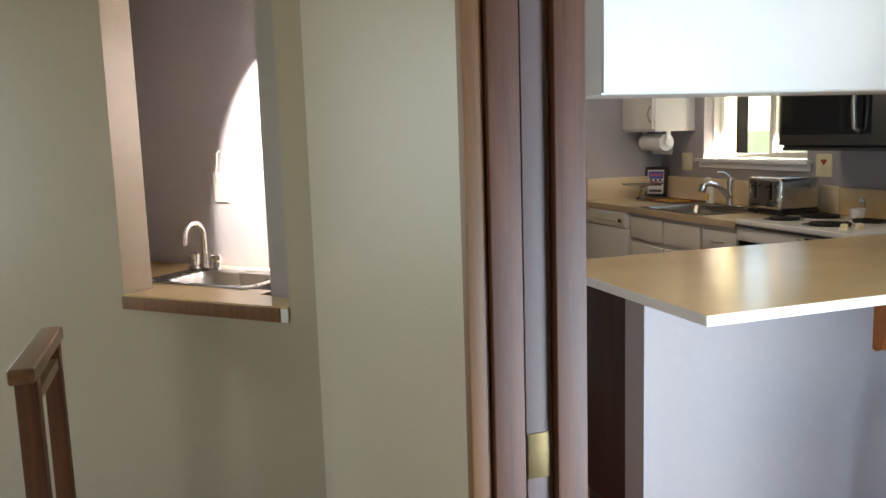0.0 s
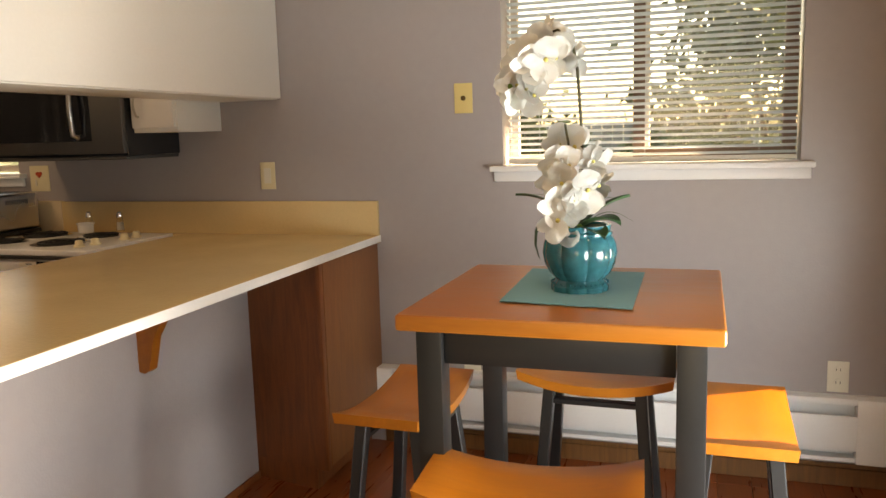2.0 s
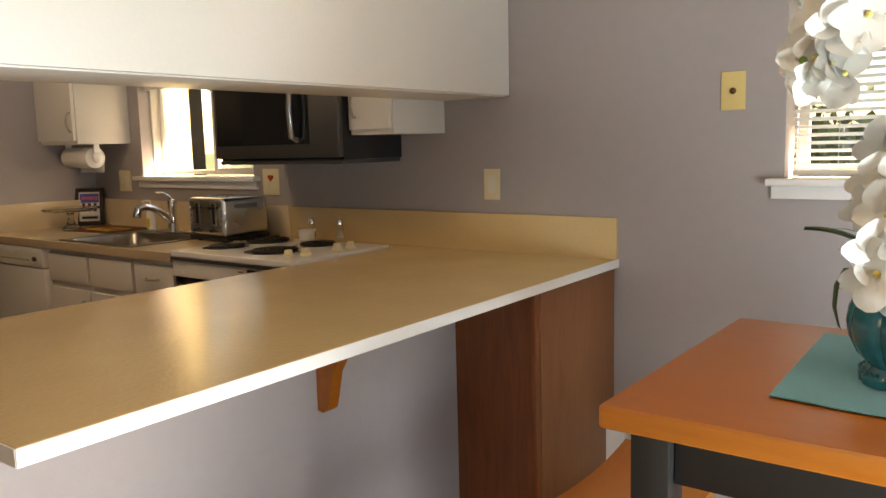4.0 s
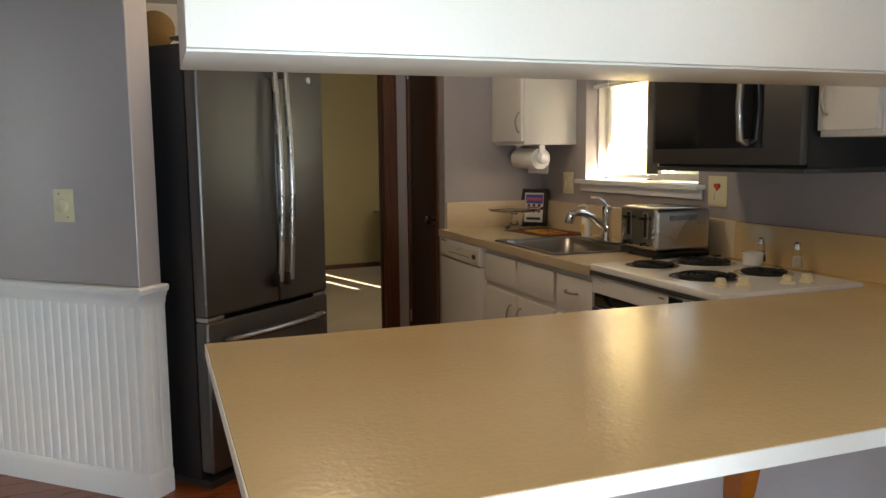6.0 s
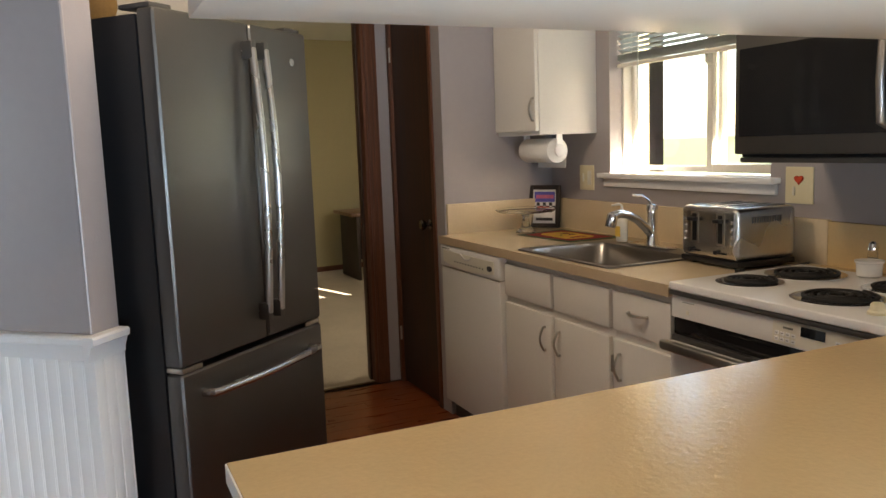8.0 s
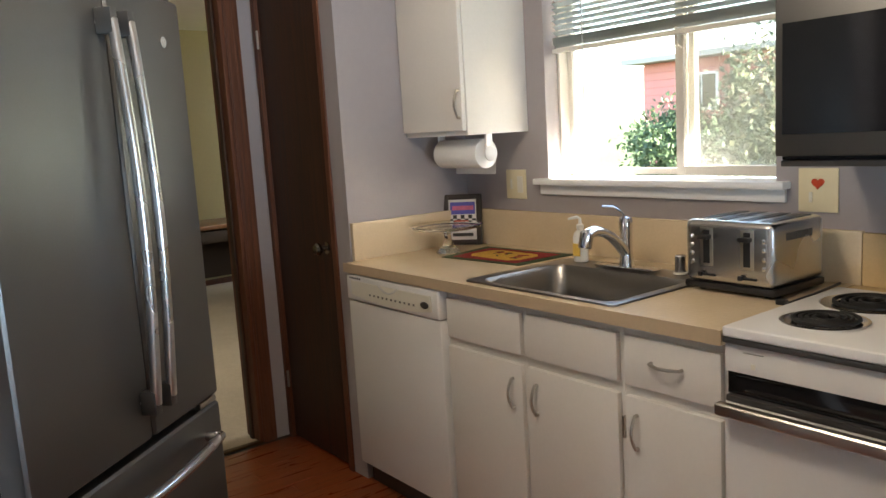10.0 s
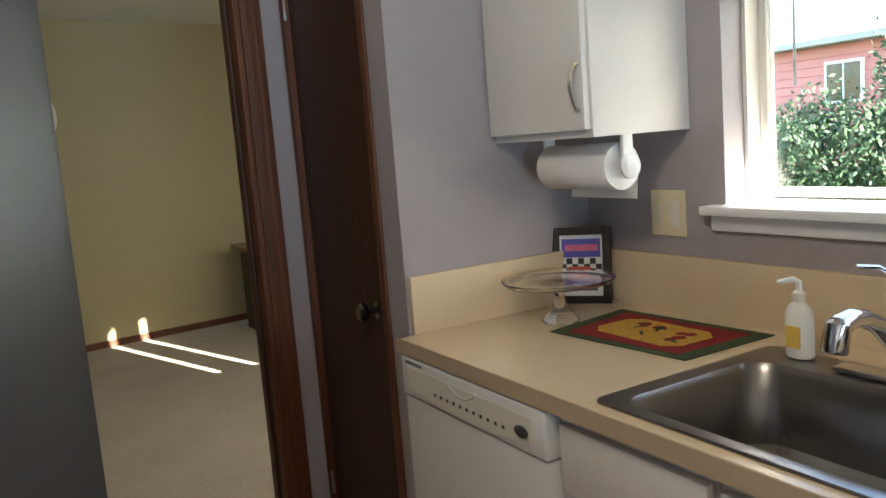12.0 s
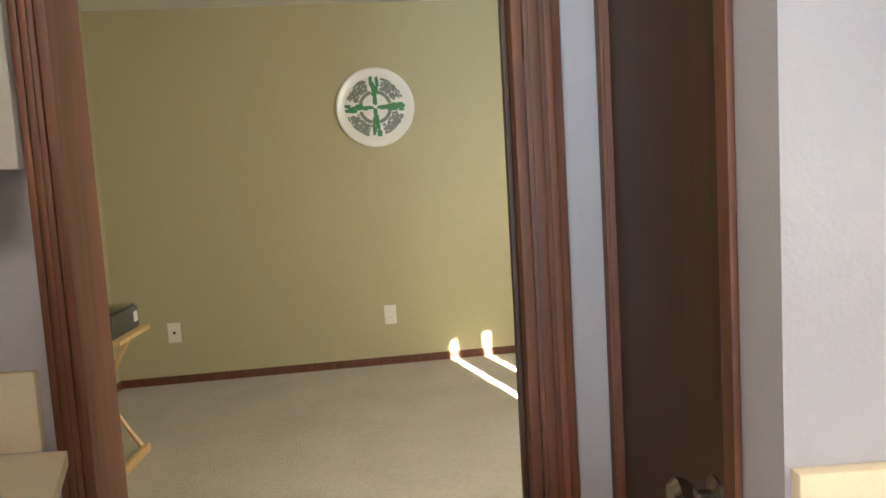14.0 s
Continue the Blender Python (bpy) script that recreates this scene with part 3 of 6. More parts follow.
wall("wall_hall_north", (0.2, 5.6), (1.3, 6.6), 0.12, 0, CEIL, M["lilac"], (), "lilac-grey hall wall", side=1)

tagged(new("ceiling", mesh_of("ceiling", box(bbox(-2.6, -1.8, CEIL, WX + 0.16, DY + 0.12, CEIL + 0.12), 1.1, DY + 0.12, CEIL, 5.66, 11.5, CEIL + 0.12), M["ceiling"])), "white textured ceiling", "ceiling", kind="structure")
tagged(new("floor_carpet_back_room", mesh_of("carpet", bbox(BX0 - 0.1, DY + 0.02, -0.1, BX1 + 0.1, BY1 + 0.1, 0.008), M["carpet"])), "beige cut-pile carpet", "carpet", kind="structure")
tagged(new("floor_carpet_living", mesh_of("carpet_living", bbox(-2.5, -1.7, -0.1, 1.38, 5.6, 0.006), M["carpet"])), "beige cut-pile carpet of the living room", "carpet", kind="structure")
floor = tagged(new("floor", mesh_of("floor", bbox(1.382, Y0 - 0.1, -0.1, WX + 0.05, DY + 0.018, -0.006), M["dark_grey"])), "cherry-red laminate plank floor", "floor", kind="structure")
floor2 = tagged(new("floor_hall", mesh_of("floor_hall", bbox(0.2, 5.602, -0.1, 1.381, DY, 0.0), M["plank"])), "cherry-red laminate floor of the hall", "floor", kind="structure")
GND = tagged(new("ground", mesh_of("ground", bbox(-400, -400, -0.6, 400, 400, -0.35), M["grass"])), "sunlit lawn round the house", "ground", kind="structure")

# outer shell so that no light leaks in
tagged(new("roof", mesh_of("roof", box(bbox(-2.9, -2.0, CEIL + 0.14, 5.34, DY, CEIL + 0.3), 1.0, DY, CEIL + 0.14, 5.9, 11.8, CEIL + 0.3), M["roof"])), "grey shingle roof with eaves", "roof", kind="structure")
# unseen slab, added to keep direct sun out of the south side
tagged(new("sun_blocker_slab", mesh_of("sun_blocker_slab", bbox(1.0, -5.2, 2.2, 4.05, Y0 - 0.125, 2.32), M["stucco"])), "unseen slab added to block sun from the south openings", "roof", kind="structure")


def run_trim(name, p, q, h, d, material, label, z=0.0, side=1, cap=True, category="baseboard"):
    """A skirting board from p to q, standing d proud to the right of the way (side=-1: left)."""
    p, q = Vector(p), Vector(q)
    w = (q - p).normalized()
    n = Vector((w.y, -w.x)) * side
    L = (q - p).length
    m = Matrix(((w.x, n.x, 0, p.x), (w.y, n.y, 0, p.y), (0, 0, 1, z), (0, 0, 0, 1)))
    bm = bbox(0, 0.001, 0, L, d, h * (0.8 if cap else 1), 0.002, 1, m)
    if cap:
        box(bm, 0, 0.001, h * 0.8, L, d * 0.6, h, 0.003, 2, m)
    bmesh.ops.recalc_face_normals(bm, faces=bm.faces)
    return tagged(new(name, mesh_of(name, bm, material)), label, category, kind="structure")


run_trim("baseboard", (BX0, far_y(BX0)), (BX1, far_y(BX1)), 0.062, 0.012, M["casing"], "dark stained wooden baseboard")
run_trim("baseboard_west", (BX0, DY + 0.14), (BX0, BY1), 0.062, 0.012, M["casing"], "dark stained wooden baseboard")
run_trim("baseboard_window_wall", (WX, 2.94), (WX, Y0 + 0.013), 0.085, 0.012, M["casing_light"], "stained wooden baseboard under the heater", side=1)
run_trim("baseboard_dining", (WX, Y0), (1.48, Y0), 0.08, 0.012, M["trim"], "white painted baseboard", side=1)
run_trim("baseboard_living", (1.338, 2.2), (1.338, 3.43), 0.07, 0.012, M["casing"], "stained wooden baseboard", side=-1)
run_trim("baseboard_bar", tuple(ANG0), tuple(ANG1), 0.07, 0.012, M["casing"], "stained wooden baseboard", side=-1)

# ---- pocket doorway between living and dining room ----
jx0, jx1, jy = 1.338, 1.478, 2.12
po = thing("door_pocket", (0, 0, 0), "brown pocket door slid into its wooden frame", "door", kind="structure")
part("casing", bbox(jx0 - 0.012, jy - 0.012, 0, jx0 + 0.014, jy + 0.010, 2.12, 0.003), M["casing_light"], po, "amber wooden casing")
part("jamb", bbox(jx0 + 0.0155, jy - 0.020, 0, jx0 + 0.056, jy - 0.001, 2.06, 0.003), M["casing"], po)
part("jamb", bbox(jx0 + 0.100, jy - 0.020, 0, jx1 + 0.002, jy - 0.001, 2.06, 0.003), M["casing"], po)
part("casing", bbox(jx1 + 0.001, jy + 0.0005, 0, jx1 + 0.012, jy + 0.062, 2.12, 0.004), M["casing"], po)
part("slab", bbox(jx0 + 0.063, jy - 0.006, 0.01, jx0 + 0.097, jy - 0.001, 2.04, 0.002), M["pocket"], po, "dark brown door edge")
ep = part("edge_pull", bbox(jx0 + 0.064, jy - 0.008, 0.945, jx0 + 0.094, jy - 0.006, 1.004, 0.001), M["brass"], po, "worn brass edge pull")
part("casing", bbox(jx0 - 0.018, 1.04, 0, jx0 + 0.0, 1.10, 2.12, 0.004), M["casing_light"], po)
part("jamb", bbox(jx0 + 0.002, 1.101, 0, jx1 - 0.002, 1.118, 2.06, 0.003), M["casing"], po)
part("head", bbox(jx0 - 0.018, 1.105, 2.035, jx1 + 0.012, 2.098, 2.058, 0.003), M["casing"], po)


# ---- windows ----
def stool(win, y0, y1, z, proud=0.045, label="white painted window stool"):
    part("sill", bbox(WX - proud, y0 - 0.045, z - 0.022, WX + 0.155, y1 + 0.045, z, 0.005), M["trim"], win, label)
    part("apron", bbox(WX - 0.014, y0 - 0.035, z - 0.062, WX - 0.001, y1 + 0.035, z - 0.023, 0.004), M["trim"], win)


def sash(win, y0, y1, z0, z1, x, material, w=0.035, d=0.03):
    fr = part("sash", bbox(x, y0, z0, x + d, y0 + w, z1, 0.004), material, win)
    bm = bbox(x, y1 - w, z0, x + d, y1, z1, 0.004)
    box(bm, x, y0 + w, z0, x + d, y1 - w, z0 + w, 0.004)
    box(bm, x, y0 + w, z1 - w, x + d, y1 - w, z1, 0.004)
    part("rail", bm, material, fr)
    pane = part("pane", bbox(x + d / 2 - 0.002, y0 + w, z0 + w, x + d / 2 + 0.002, y1 - w, z1 - w), M["pane"], win)
    pane.visible_shadow = False
    return fr


win1 = thing("window_1", (0, 0, 0), "white sliding kitchen window with a half-raised blind", "window", kind="structure")
y0, y1, z0, z1 = D1
stool(win1, y0, y1, z0 + 0.004)
ym = 5.225
sash(win1, ym - 0.03, y1 - 0.012, z0 + 0.012, z1 - 0.004, WX + 0.115, M["vinyl"], 0.022)
s2 = sash(win1, y0 + 0.012, ym + 0.02, z0 + 0.012, z1 - 0.004, WX + 0.08, M["vinyl"], 0.032)
# half-open pale sheet added to veil the view with haze
part("haze_screen", bbox(WX + 0.1125, y0 + 0.013, z0 + 0.012, WX + 0.1135, ym - 0.032, z1 - 0.005), M["netting"], win1, "grey netting added as haze over the pane")
part("latch", tube([(WX + 0.078, ym - 0.004, 1.62), (WX + 0.055, ym - 0.004, 1.63), (WX + 0.055, ym - 0.004, 1.70), (WX + 0.078, ym - 0.004, 1.71)], 0.006), M["vinyl"], s2)
part("frame", box(box(bbox(WX + 0.07, y0 + 0.001, z0 + 0.006, WX + 0.15, y0 + 0.012, z1 - 0.001), WX + 0.07, y1 - 0.012, z0 + 0.006, WX + 0.15, y1 - 0.001, z1 - 0.001), WX + 0.07, y0 + 0.012, z1 - 0.004, WX + 0.15, y1 - 0.012, z1 - 0.001), M["vinyl"], win1)

win2 = thing("window_2", (0, 0, 0), "dining window with brown frame behind closed mini blinds", "window", kind="structure")
y0, y1, z0, z1 = D2
stool(win2, y0, y1, z0 + 0.004)
ym = 1.87
sash(win2, ym - 0.03, y1 - 0.01, z0 + 0.012, z1 - 0.004, WX + 0.12, M["vinyl"], 0.03)
sash(win2, y0 + 0.01, ym + 0.03, z0 + 0.012, z1 - 0.004, WX + 0.085, M["alu_brown"], 0.045)


def blind(name, y0, y1, x, zlo, zhi, pitch, tilt, width, label, wand=None, stack=0):
    b = thing(name, (0, 0, 0), label, "blind")
    part("head_rail", bbox(x - 0.018, y0, zhi, x + 0.018, y1, zhi + 0.03, 0.003), M["slat"], b)
    part("bottom_rail", bbox(x - 0.014, y0, zlo - 0.012, x + 0.014, y1, zlo + 0.004, 0.004), M["vinyl"], b)
    bm = bmesh.new()
    n = 4
    rows = []
    for i in range(n + 1):
        u = (i / n - 0.5) * width
        h = 0.0022 * (1 - (2 * i / n - 1) ** 2)
        c, s = math.cos(tilt), math.sin(tilt)
        rows.append([(u * c - h * s, u * s + h * c)])
    for i in range(n):
        (xa, za), (xb, zb) = rows[i][0], rows[i + 1][0]
        v = [bm.verts.new(c) for c in ((xa, y0, za), (xa, y1, za), (xb, y1, zb), (xb, y0, zb))]
        bm.faces.new(v)
    bmesh.ops.remove_doubles(bm, verts=bm.verts, dist=1e-5)
    bmesh.ops.solidify(bm, geom=list(bm.faces), thickness=0.0006)
    me = mesh_of("slat", bm, M["slat"])
    z = zlo + 0.014
    k = 0
    while z < zhi - 0.005:
        o = new("slat", me)
        o.parent = b
        o.matrix_basis = pose(x, 0, z, 0, random.uniform(-1.5, 1.5), 0)
        z += 0.004 if k < stack else pitch
        k += 1
    for f in (0.12, 0.5, 0.88):
        yy = y0 + (y1 - y0) * f
        part("cord", tube([(x - width / 2 - 0.001, yy, zlo), (x - width / 2 - 0.001, yy, zhi)], 0.0008, 5), M["slat"], b)
    if wand:
        part("wand", tube([(x - 0.022, wand[0], zhi), (x - 0.024, wand[0], wand[1])], 0.003, 6), M["slat"], b)
    return b


blind("mini_blind", 1.322, 2.380, WX + 0.045, 1.212, 2.085, 0.0235, radians(-24), 0.025, "white mini blind lowered over the dining window")
blind("mini_blind", 4.855, 5.762, WX + 0.045, 1.672, 2.045, 0.021, radians(-30), 0.025, "white mini blind half raised over the kitchen window", wand=(5.60, 1.45), stack=6)


# ---- wainscot ----
wm = Matrix(((WD.x, -WN.x, 0, W1.x), (WD.y, -WN.y, 0, W1.y), (0, 0, 1, 0), (0, 0, 0, 1)))
ws = thing("wainscot", wm, "white beadboard wainscot with a moulded cap rail", "wainscot", kind="structure")
em = Matrix(((WN.x, -WD.x, 0, 0), (WN.y, -WD.y, 0, 0), (0, 0, 1, 0), (0, 0, 0, 1)))


def moulding(L, prof, m=None):
    """A profile (depth, height) swept along x for L."""
    bm = bmesh.new()
    a = [bm.verts.new((0, d, z)) for d, z in prof]
    b = [bm.verts.new((L, d, z)) for d, z in prof]
    for i in range(len(prof)):
        j = (i + 1) % len(prof)
        bm.faces.new((a[i], a[j], b[j], b[i]))
    bm.faces.new(a)
    bm.faces.new(b[::-1])
    bmesh.ops.recalc_face_normals(bm, faces=bm.faces)
    if m is not None:
        bmesh.ops.transform(bm, matrix=m, verts=bm.verts)
    return bm


CAP = [(0.0005, 0.765), (0.018, 0.765), (0.020, 0.785), (0.026, 0.800), (0.030, 0.812), (0.038, 0.816), (0.040, 0.834), (0.034, 0.840), (0.0005, 0.840)]
BASE = [(0.0005, 0.0), (0.018, 0.0), (0.018, 0.085), (0.014, 0.098), (0.010, 0.105), (0.0005, 0.105)]
board = bmesh.new()
box(board, 0.0, 0.0005, 0.106, 0.0385, 0.009, 0.764, 0.003, 2)
bead = tube([(0.0425, 0.0065, 0.106), (0.0425, 0.0065, 0.764)], 0.0032, 8)
join(board, bead)
bme = mesh_of("board", board, M["bead"])
for i in range(40):
    o = new("board", bme)
    o.parent = ws
    o.matrix_basis = pose(-0.009 + i * 0.0465, 0, 0)
endm = wm.inverted() @ Matrix(((WN.x, -WD.x, 0, W1.x), (WN.y, -WD.y, 0, W1.y), (0, 0, 1, 0), (0, 0, 0, 1)))
for i in range(3):
    o = new("board", bme)
    o.parent = ws
    o.matrix_basis = endm @ pose(-0.008 + i * 0.0420, 0, 0)
part("cap_rail", moulding(1.9, CAP), M["bead"], ws)
part("cap_rail", moulding(0.155, CAP, endm @ pose(-0.040, 0, 0)), M["bead"], ws)
part("base_rail", moulding(1.9, BASE), M["bead"], ws)
part("base_rail", moulding(0.133, BASE, endm @ pose(-0.018, 0, 0)), M["bead"], ws)
# corner bead of the plaster above
tc_ = thing("corner_trim", wm, "lilac-grey painted corner bead", "trim", kind="structure")
part("bead", tube([(0, 0, 0.842), (0, 0, CEIL)], 0.006, 10), M["lilac"], tc_)

# ---- doorway to the back room and closet door ----
dw = thing("door_back_room", (0, 0, 0), "open doorway with dark red-brown wooden casing", "door", kind="structure")


def casing(x0, x1, y, h, name="casing", up=True):
    bm = bbox(x0, y - 0.012, 0, x1, y - 0.0005, h, 0.003)
    w = x1 - x0
    box(bm, x0 + w * 0.12, y - 0.018, 0, x0 + w * 0.42, y - 0.0125, h, 0.003)
    box(bm, x0 + w * 0.55, y - 0.017, 0, x0 + w * 0.78, y - 0.0125, h, 0.003)
    return bm


part("casing", casing(DX0 - 0.046, DX0 - 0.004, DY, 2.11), M["casing"], dw)
part("casing", casing(DX1 + 0.004, DX1 + 0.070, DY, 2.11), M["casing"], dw)
part("jamb", bbox(DX0 - 0.003, DY - 0.008, 0, DX0 + 0.016, DY + 0.135, 2.045, 0.002), M["casing"], dw)
part("jamb", bbox(DX1 - 0.016, DY - 0.008, 0, DX1 + 0.003, DY + 0.135, 2.045, 0.002), M["casing"], dw)
part("stop", bbox(DX1 - 0.027, DY + 0.05, 0, DX1 - 0.017, DY + 0.085, 2.03, 0.002), M["walnut"], dw)
part("head", bbox(DX0 - 0.003, DY - 0.008, 2.046, DX1 + 0.003, DY + 0.135, 2.059, 0.002), M["casing"], dw)
hc = bmesh.new()
box(hc, DX0 - 0.072, DY - 0.012, 2.1105, DX1 + 0.072, DY - 0.0005, 2.18, 0.003)
part("head_casing", hc, M["casing"], dw)
part("threshold", bbox(DX0, DY - 0.01, 0.0, DX1, DY + 0.02, 0.010, 0.003), M["brass"], dw)

cd = thing("door_closet", (3.695, 0, 0), "closed dark walnut flush closet door with round knob", "door", kind="structure")
cy0, cy1 = KY + 0.12, KY + 0.66
part("slab", bbox(0.006, cy0 + 0.016, 0.012, 0.040, cy1 - 0.016, 2.02, 0.002), M["walnut"], cd)
part("casing", bbox(-0.010, cy0 - 0.022, 0, -0.0005, cy0 + 0.012, 2.07, 0.003), M["casing"], cd)
part("casing", bbox(-0.010, cy1 - 0.012, 0, -0.0005, cy1 + 0.022, 2.07, 0.003), M["casing"], cd)
part("jamb", bbox(-0.004, cy0 + 0.002, 0, 0.06, cy0 + 0.015, 2.04, 0.002), M["casing"], cd)
part("jamb", bbox(-0.004, cy1 - 0.015, 0, 0.06, cy1 - 0.002, 2.04, 0.002), M["casing"], cd)
part("head", bbox(-0.010, cy0 - 0.022, 2.0705, -0.0005, cy1 + 0.022, 2.12, 0.003), M["casing"], cd)
kn = lathe([(0.026, 0), (0.026, 0.004), (0.010, 0.008), (0.009, 0.024), (0.018, 0.030), (0.026, 0.040), (0.027, 0.050), (0.020, 0.058), (0.006, 0.060)], 24, pose(0.006, cy0 + 0.075, 0.945, 0, -90, 0))
part("knob", kn, M["bronze"], cd, "aged bronze round knob")
for zz in (0.25, 1.80):
    part("hinge", bbox(-0.012, cy1 - 0.022, zz, -0.003, cy1 - 0.012, zz + 0.08, 0.003), M["nickel"], cd)
cl = thing("ceiling_light", (2.75, 5.0, CEIL - 0.002), "round white ceiling light over the kitchen floor", "ceiling light")
part("base", lathe([(0.14, -0.03), (0.145, -0.012), (0.145, -0.001)], 32), M["trim"], cl)


# ---- peninsula, counters and cabinets ----
PX0, PY0, PY1 = 2.247, 2.904, 3.875
CT = 0.91
pt = thing("peninsula_counter", (0, 0, 0), "cream laminate breakfast bar top with white edge", "countertop")
PYF = 2.932        # the front edge runs slightly out of square
part("top", prism([(PX0 + 0.002, PY0 + 0.002), (WX - 0.022, PYF + 0.002), (WX - 0.022, PY1), (PX0 + 0.002, PY1)], CT - 0.028, CT), M["lam"], pt)
eb = prism([(PX0, PY0 - 0.001), (WX - 0.001, PYF - 0.001), (WX - 0.001, PYF + 0.0018), (PX0, PY0 + 0.0018)], CT - 0.029, CT - 0.001)
part("edge_strip", eb, M["lam_edge"], pt, "white laminate edge")
part("edge_strip", bbox(PX0 - 0.001, PY0 + 0.0025, CT - 0.029, PX0 + 0.0015, PY1, CT - 0.001), M["lam_edge"], pt)
part("backsplash", bbox(WX - 0.021, PYF + 0.002, CT - 0.034, WX - 0.001, 4.58, 1.054, 0.002), M["lam"], pt, "cream laminate backsplash")

wall("wall_peninsula", (2.306, 3.29), (3.826, 3.29), 0.11, 0, CT - 0.0285, M["lilac"], (), "lilac-grey half wall under the breakfast bar", side=1)
run_trim("baseboard_peninsula", (2.306, 3.29), (3.826, 3.29), 0.03, 0.010, M["cherry"], "thin stained shoe moulding", side=1, cap=False)
pc = thing("base_cabinet", (0, 0, 0), "red-brown wooden base cabinet under the bar end", "cabinet")
part("body", prism([(3.762, 2.965), (WX - 0.002, 2.965), (WX - 0.002, 3.40), (3.852, 3.40), (3.828, 3.288)], 0.09, CT - 0.0285), M["cherry"], pc)
part("stile", bbox(3.760, 2.9475, 0.092, 3.786, 2.9645, CT - 0.030, 0.002), M["cherry"], pc)
part("door", bbox(3.789, 2.946, 0.10, WX - 0.005, 2.9645, CT - 0.036, 0.004), M["cherry_light"], pc)
part("toe_kick", prism([(3.785, 3.01), (WX - 0.005, 3.01), (WX - 0.005, 3.39), (3.86, 3.39)], 0.0, 0.089), M["cherry"], pc)
cb = thing("corbel", (0, 0, 0), "orange-stained wooden corbel bracket under the bar", "bracket")
bm = bmesh.new()
prof = [(3.289, CT - 0.029), (3.289, 0.622), (3.268, 0.618), (3.252, 0.628), (3.242, 0.665), (3.228, 0.73), (3.195, 0.785), (3.150, 0.815), (3.110, 0.825), (3.092, 0.842), (3.088, CT - 0.029)]
a = [bm.verts.new((3.192, y, z)) for y, z in prof]
b = [bm.verts.new((3.230, y, z)) for y, z in prof]
for i in range(len(prof)):
    j = (i + 1) % len(prof)
    bm.faces.new((a[i], a[j], b[j], b[i]))
bm.faces.new(a)
bm.faces.new(b[::-1])
bmesh.ops.recalc_face_normals(bm, faces=bm.faces)
part("bracket", bm, M["honey"], cb)
pk = thing("base_cabinet", (0, 0, 0), "dark brown kitchen-side cabinet under the bar", "cabinet")
part("body", bbox(2.345, 3.402, 0.09, 3.655, 3.83, CT - 0.0285, 0.001), M["walnut"], pk)
part("toe_kick", bbox(2.36, 3.41, 0.0, 3.65, 3.74, 0.089), M["dark_grey"], pk)


def pull(parent, p, axis="z", length=0.09, out=(-1, 0, 0), label=""):
    """A bowed bar handle at p."""
    a = Vector(p)
    d = {"z": Vector((0, 0, 1)), "y": Vector((0, 1, 0)), "x": Vector((1, 0, 0))}[axis] * length / 2
    o = Vector(out)
    pts = [a - d] + [a + d * (2 * i / 10 - 1) + o * (0.010 + 0.016 * math.sin(math.pi * i / 10)) for i in range(11)] + [a + d]
    return part("handle", tube(pts, [0.0055] + [0.0045] * 11 + [0.0055], 8), M["nickel"], parent, label or "satin nickel bow handle")


# upper cabinet over the peninsula
uc = thing("upper_cabinet", (0, 0, 0), "long white painted cabinet hung over the bar", "cabinet")
SX0, SY0, SY1, SZ = 2.215, 3.385, 3.665, 1.490
part("body", bbox(SX0, SY0, SZ, WX - 0.001, SY1, CEIL - 0.002, 0.002), M["white"], uc)
part("front_panel", bbox(SX0, SY0 - 0.018, SZ + 0.004, WX - 0.004, SY0 - 0.0005, CEIL - 0.004, 0.003), M["white"], uc)

# kitchen run along the window wall
FX = 3.69          # cabinet face
kt = thing("kitchen_counter", (0, 0, 0), "cream laminate counter round a steel sink", "countertop")
SKX0, SKX1, SKY0, SKY1 = 3.705, 4.08, 4.965, 5.525
tb = bmesh.new()
cx0, cx1, cy_0, cy_1 = 3.655, WX - 0.022, 4.601, KY - 0.022
box(tb, cx0, cy_0, CT - 0.036, SKX0, cy_1, CT)
box(tb, SKX1, cy_0, CT - 0.036, cx1, cy_1, CT)
box(tb, SKX0, cy_0, CT - 0.036, SKX1, SKY0, CT)
box(tb, SKX0, SKY1, CT - 0.036, SKX1, cy_1, CT)
part("top", tb, M["lam_glare"], kt)
part("edge_strip", bbox(cx0 - 0.002, cy_0, CT - 0.037, cx0 - 0.0002, KY - 0.003, CT - 0.001), M["lam_brown"], kt, "tan laminate edge")
part("backsplash", bbox(WX - 0.021, 4.582, CT - 0.03, WX - 0.001, KY - 0.001, 1.058, 0.002), M["lam_glare"], kt)
part("backsplash", bbox(3.700, KY - 0.021, CT - 0.03, WX - 0.0215, KY - 0.001, 1.058, 0.002), M["lam_glare"], kt)


